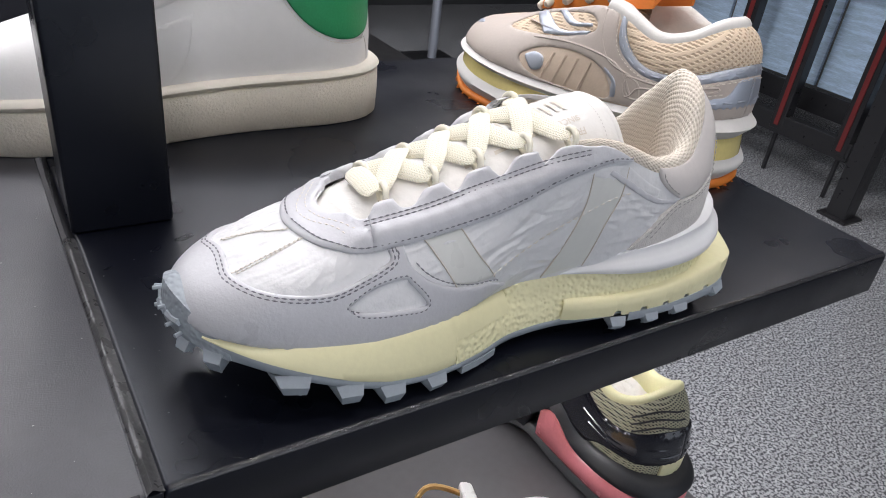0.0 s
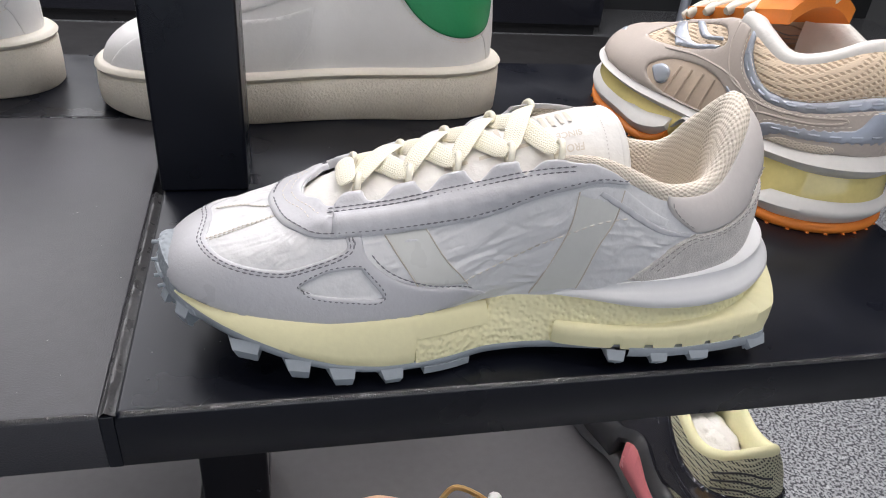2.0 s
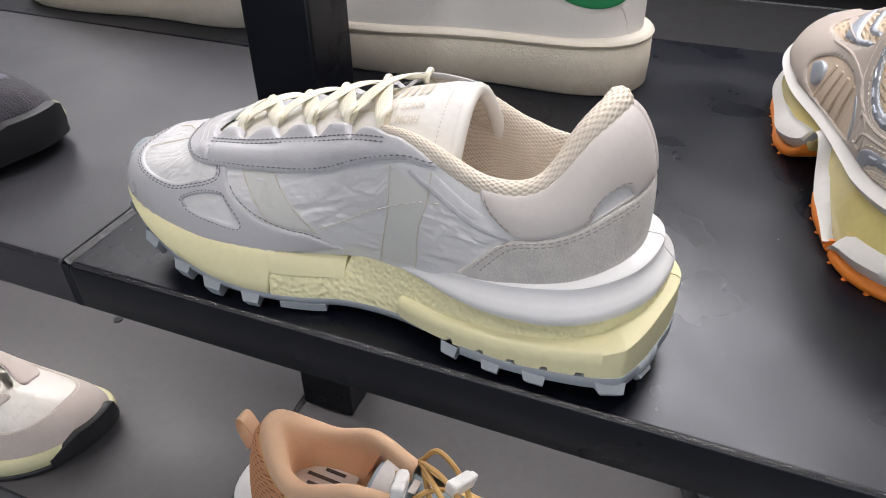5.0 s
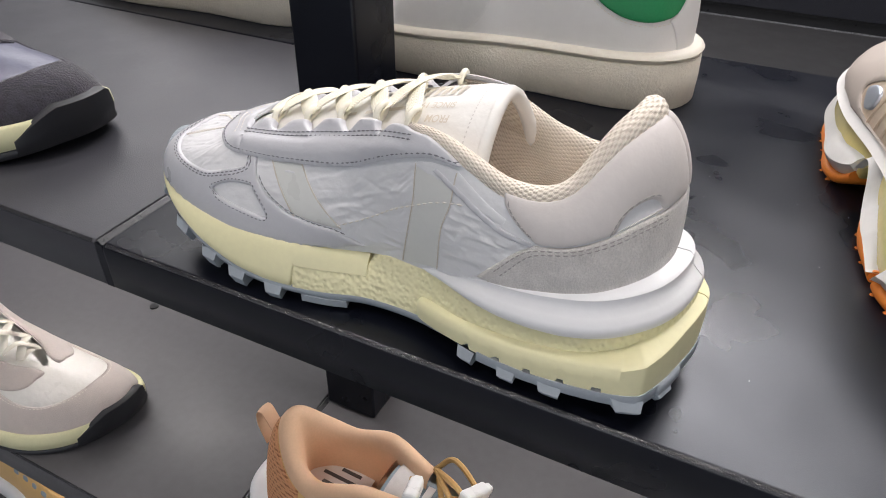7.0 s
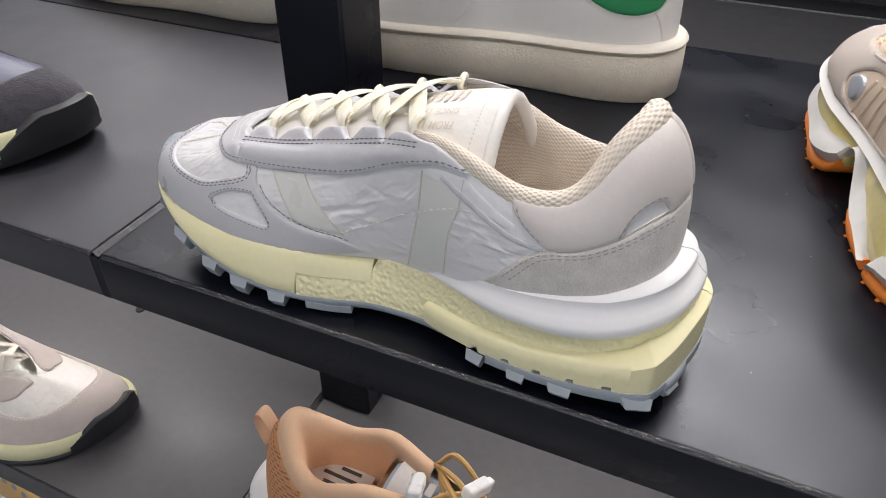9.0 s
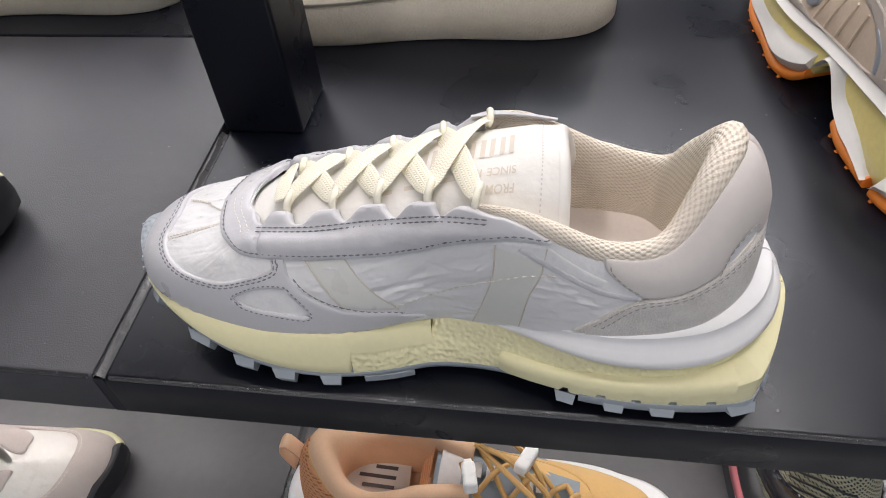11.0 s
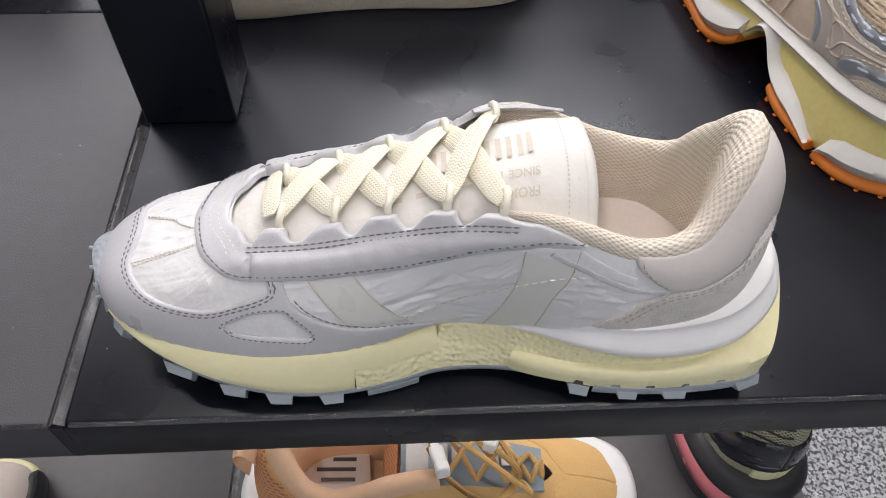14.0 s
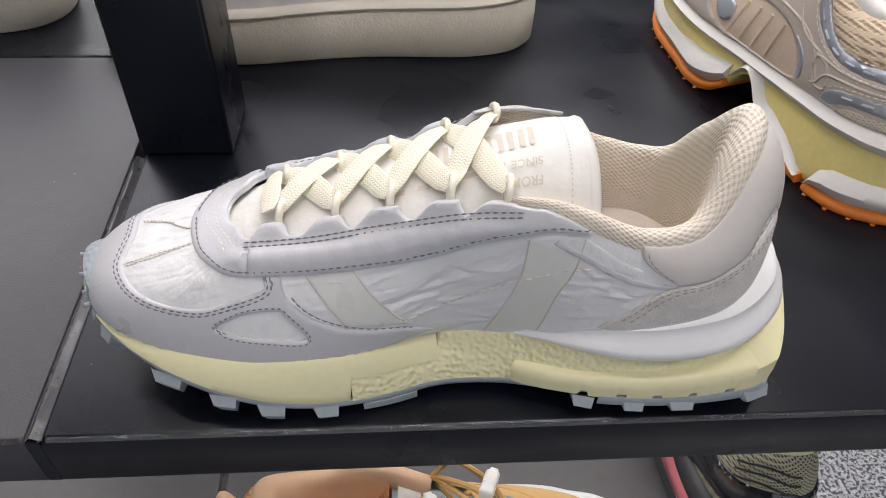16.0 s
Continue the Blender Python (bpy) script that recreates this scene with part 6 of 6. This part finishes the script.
# black runner with a pink gel sole
def black_runner(m):
    L, W = 0.30, 0.100
    t = thing("black_running_shoe", m, "black running shoe with pink gel sole and pale yellow lining", "shoe", "shoes on the shelves")
    bot = lambda f: 0.012 * max(0, (0.2 - f) / 0.2) ** 2 + 0.012 * math.exp(-((f - 0.52) / 0.09) ** 2)
    path, wide = plain_sole(L, W, 0.001), plain_sole(L, W, 0.004)
    hump = lambda f: 0.024 * math.exp(-((f - 0.60) / 0.075) ** 2)
    layer("outsole", wide, L, bot, lambda f: 0.021 + bot(f) * 0.5, M_BLACK, t, "black rubber outsole", round_=0.007, bulge=0.0035)
    for a0, a1 in ((7.2, 13.0), (-13.0, -7.2)):
        layer("gel_layer", wide, L, lambda f: 0.017 + bot(f) * 0.5, lambda f: 0.036 + 0.004 * f + hump(f), M_PINK, t, "glossy pink gel layer", bulge=0.0015, a0=a0, a1=a1)
    layer("midsole_lip", wide, L, lambda f: 0.014 if f < 0.52 else 0.031 + 0.004 * f + hump(f), lambda f: 0.050 + 0.010 * f + 0.8 * hump(f), M_BLACK, t, "black foam lip", round_=0.008, bulge=0.003)
    lst = plain_last(L * 0.965, W * 0.90, lambda f: 0.046 + 0.010 * f, 0.90)
    upper_of(lst, M_DARKMESH, t, "black and pale yellow mesh")
    lining_of(lst, M_LIME, t, floor_z=0.07, size=0.85)
    footbed(L, W, 0.072, M_LIME, t)
    tongue_of(lst, M_GLOSS, t, 0.07, 0.19, 0.095, 0.135, 0.012, 0.026)

    def side(o, sg):
        film = [(0.12, 0.02), (0.12, 0.02), (0.14, 0.40), (0.25, 0.62), (0.40, 0.78), (0.52, 0.97), (0.52, 0.97), (0.62, 0.97), (0.66, 0.84), (0.74, 0.66), (0.86, 0.58), (1.0, 0.56), (1.0, 0.56), (1.0, 0.20), (1.0, 0.20), (0.88, 0.20), (0.76, 0.22), (0.70, 0.02), (0.70, 0.02), (0.4, 0.02)]
        panel("glossy_overlay", lst, o(film), 0.0018, M_GLOSS, t, label="glossy black film overlay", puff=0.001)
        panel("heel_band", lst, o([(0.925, 0.05), (0.925, 0.05), (0.935, 0.22), (1.0, 0.20), (1.0, 0.20), (1.0, 0.04), (1.0, 0.04)]), 0.002, M_LIME, t, label="pale yellow heel band")
        for line in ([(0.70, 0.50), (0.80, 0.42), (0.90, 0.40), (0.985, 0.40)], [(0.72, 0.40), (0.82, 0.33), (0.92, 0.31), (0.985, 0.31)], [(0.30, 0.50), (0.42, 0.62), (0.55, 0.70), (0.64, 0.62)]):
            tube("moulded_ridge", [lst.at(np.array(sg * s), np.array(w)) + lst.normal(np.array(sg * s), np.array(w)) * 0.0022 for s, w in line], 0.0013, M_GLOSS, t, seg=6, per=5)

    both(side)
    for k in range(3):
        tube("heel_wire", [lst.at(np.array(0.84 + 0.03 * q), np.array(0.62 + 0.09 * k + 0.03 * math.sin(q))) + np.array((0.002, -0.001, 0)) for q in range(6)], 0.0009, M_BLACK, t, seg=5, per=3)
    rng = np.random.RandomState(5)
    n = 16
    wad = []
    for i in range(n):
        row = []
        for j in range(n):
            th, ph = 2 * math.pi * i / n, math.pi * j / (n - 1)
            r = 1 + 0.16 * rng.randn() * math.sin(ph)
            row.append((0.215 + 0.045 * r * math.sin(ph) * math.cos(th), 0.025 * r * math.sin(ph) * math.sin(th), 0.088 + 0.022 * r * math.cos(ph)))
        wad.append(row)
    tagged(skin("tissue_wad", np.array(wad), M_PAPER, t, "crumpled white tissue filling", close_u=True), "crumpled white tissue filling")
    return t


black_runner(pose(0.402, 0.346, LOW, 0, 0, -84))


# tan hiking runner with rope laces and a toggle
def tan_runner(m):
    L, W = 0.298, 0.104
    t = thing("tan_running_shoe", m, "tan suede shoe with rope laces, white toggles and apricot lining", "shoe", "shoes on the shelves")
    bot = lambda f: 0.012 * max(0, (0.2 - f) / 0.2) ** 2
    path = plain_sole(L, W, 0.005)
    layer("sole", path, L, bot, lambda f: 0.034 + 0.016 * max(0, (0.12 - f) / 0.12) + 0.02 * max(0, (f - 0.9) / 0.1), M_WEDGE, t, "white chunky foam sole", round_=0.006, bulge=0.003)
    lst = plain_last(L * 0.97, W * 0.92, lambda f: 0.027, 1.02)
    upper_of(lst, M_TAN, t, "tan suede")
    lining_of(lst, M_APRICOT, t, start=0.52, floor_z=0.05, size=1.35, label="padded apricot textile lining")
    footbed(L, W, 0.055, M_APRICOT, t, x0=0.45)
    tongue_of(lst, M_STEEL, t, 0.072, 0.178, 0.080, 0.108, 0.016, 0.030, drop=0.010, label="slate textile tongue")

    def side(o, sg):
        panel("toe_overlay", lst, o([(0.0, 0.03), (0.0, 0.03), (0.0, 0.93), (0.0, 0.93), (0.16, 0.90), (0.24, 0.80), (0.34, 0.74), (0.46, 0.74), (0.52, 0.80), (0.52, 0.80), (0.54, 0.5), (0.52, 0.03), (0.52, 0.03), (0.3, 0.03)]), 0.0012, M_TAN, t, label="perforated tan suede toe")
        panel("heel_mesh", lst, o([(0.80, 0.05), (0.80, 0.05), (0.78, 0.5), (0.80, 0.9), (0.80, 0.9), (0.9, 0.92), (1.0, 0.92), (1.0, 0.92), (1.0, 0.05), (1.0, 0.05)]), 0.0012, M_ORMESH, t)
        for k in range(4):
            panel("eyelet_slot", lst, o([(0.36 + 0.055 * k, 0.58), (0.36 + 0.055 * k, 0.66), (0.385 + 0.055 * k, 0.66), (0.385 + 0.055 * k, 0.58)]), 0.0016, M_STEEL, t, per=2)

    both(side)
    skin("tongue_lining", np.array([[(0.180 + 0.012 * k, 0.034 * v, 0.112 - 0.012 * abs(v) ** 2.2 - 0.028 * k) for v in np.linspace(-1, 1, 13)] for k in (0, 0.25, 0.5, 1)]), M_ORMESH, t, "orange mesh tongue lining")
    skin("tongue_patch", np.array([[(x, 0.024 * v, 0.0835 + (x - 0.072) * 0.262 - 0.007 * abs(v) ** 2.2 + 0.0014) for v in np.linspace(-1, 1, 11)] for x in (0.158, 0.166, 0.174)]), M_SILK, t, "grey satin patch")
    for x, y, w in ((0.098, -0.004, 0.006), (0.106, -0.004, 0.003), (0.135, -0.004, 0.006), (0.144, -0.004, 0.006)):
        slab("print_bar", x, x + w, y - 0.006, y + 0.006, 0.0845 + (x - 0.072) * 0.262, 0.0850 + (x - 0.072) * 0.262, M_LABEL, t, 0.0003)
    tube("pull_loop", [(0.279, 0, 0.096), (0.286, 0, 0.112), (0.2905, 0, 0.119), (0.2955, 0, 0.116), (0.2965, 0, 0.103), (0.291, 0, 0.084)], 0.0011, M_APRICOT, t, "apricot heel pull loop", seg=10, per=6, flat=5.5, up=(0, 1, 0))
    mesh_ob("size_label", [(0.205, -0.030, 0.066), (0.258, -0.026, 0.066), (0.255, 0.012, 0.0650), (0.202, 0.008, 0.0650)], [(0, 1, 2, 3)], M_LABEL, t, "white paper label stuck on the insole")
    for k in range(4):
        slab("print_bar", 0.214, 0.214 + (0.026, 0.03, 0.018, 0.024)[k], 0.004 - 0.008 * k - 0.003, 0.004 - 0.008 * k, 0.0668, 0.0672, M_INK, t, 0.0001)
    rope = 0.0021
    st = (0.24, 0.30, 0.37, 0.44, 0.51)
    cross_laces(lst, t, M_ROPE, st, rope, round_lace=True, lift=0.004)
    for k in range(3):
        y0 = -0.022 + 0.02 * k
        tube("lace", [(0.150, -0.020, 0.112), (0.135 - 0.012 * k, y0, 0.128), (0.108 - 0.01 * k, y0 + 0.014, 0.118), (0.095, 0.020, 0.108), (0.115, 0.034, 0.104), (0.145, 0.020, 0.116), (0.158, 0.0, 0.120)], rope, M_ROPE, t, seg=7, per=6)
    for x, y, r in ((0.150, 0.012, 15), (0.112, -0.006, -20)):
        tg = slab("toggle", -0.005, 0.005, -0.012, 0.012, -0.005, 0.005, M_PLASTIC, t, 0.0025, "white plastic cord toggle")
        tg.matrix_basis = pose(x, y, 0.124, 20, 0, r)
        slab("toggle_button", -0.0032, 0.0032, -0.016, -0.011, -0.0032, 0.0032, M_PLASTIC, tg, 0.0015)
    return t


tan = tan_runner(pose(0.324, 0.061, LOW, 0, 0, 178))
copy_thing(tan, pose(-0.27, 0.09, BOTTOM, 0, 0, 175))


# suede runners: bone, and navy
def suede_runner(m, label, suede, nylon, lace_mat, foam, stay_mat):
    L, W = 0.300, 0.107
    t = thing("suede_running_shoe", m, label, "shoe", "shoes on the shelves")
    bot = lambda f: 0.010 * max(0, (0.22 - f) / 0.22) ** 2
    path, wide = plain_sole(L, W, 0.002), plain_sole(L, W, 0.003)
    layer("outsole", wide, L, bot, lambda f: bot(f) + 0.006, M_BLACK, t, "black rubber outsole", bulge=0.0005)
    layer("midsole", path, L, lambda f: bot(f) + 0.0055, lambda f: bot(f) * 0.7 + 0.024 + 0.006 * f, foam, t, "pale yellow midsole", bulge=0.002)
    layer("toe_wrap", wide, L, lambda f: bot(f) + 0.001, lambda f: bot(f) + 0.027 - 0.30 * f, M_BLACK, t, "black rubber toe wrap", a0=-1.75, a1=0.95, n=50, bulge=0.0022)
    lst = plain_last(L * 0.985, W * 0.95, lambda f: 0.020 + 0.010 * max(0, (0.22 - f) / 0.22) ** 2 * 0.7, 1.05)
    upper_of(lst, nylon, t)
    lining_of(lst, suede, t, floor_z=0.05)
    footbed(L, W, 0.05, suede, t)
    tongue_of(lst, nylon, t, 0.064, 0.205, 0.055, 0.116, 0.016, 0.032)
    edge = [(0.0, 0.56), (0.06, 0.54), (0.12, 0.50), (0.19, 0.47), (0.25, 0.51), (0.30, 0.58), (0.33, 0.64), (0.33, 0.64)]
    mud2 = [(-s, w) for s, w in edge][::-1] + edge[1:] + [(0.42, 0.58), (0.46, 0.40), (0.56, 0.05), (0.56, 0.05), (0.4, 0.02), (0.2, 0.02), (0.0, 0.02), (-0.2, 0.02), (-0.4, 0.02), (-0.56, 0.05), (-0.56, 0.05), (-0.46, 0.40), (-0.42, 0.58)]
    panel("mudguard", lst, mud2, 0.0016, suede, t, per=4)

    def side(o, sg):
        panel("lace_stay", lst, o([(0.12, 0.93), (0.17, 0.84), (0.22, 0.72), (0.28, 0.64), (0.36, 0.62), (0.45, 0.66), (0.58, 0.78), (0.68, 0.95), (0.68, 0.95), (0.58, 0.985), (0.45, 0.985), (0.33, 0.985), (0.24, 0.985)]), 0.002, stay_mat, t)
        panel("heel_counter", lst, o([(0.74, 0.05), (0.74, 0.05), (0.78, 0.5), (0.86, 0.72), (1.0, 0.80), (1.0, 0.80), (1.0, 0.05), (1.0, 0.05)]), 0.0016, suede, t)
        stitches(lst, o([(0.03, 0.52), (0.12, 0.47), (0.19, 0.44), (0.26, 0.48), (0.32, 0.57)]), 0.0016, t, lace_mat)

    both(side)
    cross_laces(lst, t, lace_mat, (0.28, 0.34, 0.41, 0.48, 0.55, 0.61), 0.0038)
    for piece in t.children:
        # the toe runs over to the inner side of the foot
        for v in piece.data.vertices:
            v.co.y -= 0.030 * max(0.0, 1 - v.co.x / 0.15) ** 2
    return t


suede_runner(pose(-0.153, 0.043, LOW, 0, 0, 178), "bone suede runner, white satin toe, pale yellow midsole", M_BONE, M_SATIN, M_CREAM, M_LIME, M_BONE)
suede_runner(pose(-0.098, 0.055, SHELF, 0, 0, 178), "dark navy suede runner, slate nylon toe, pale yellow midsole", M_NAVY, M_SLATE, M_NAVY, M_LIME, M_NAVY)
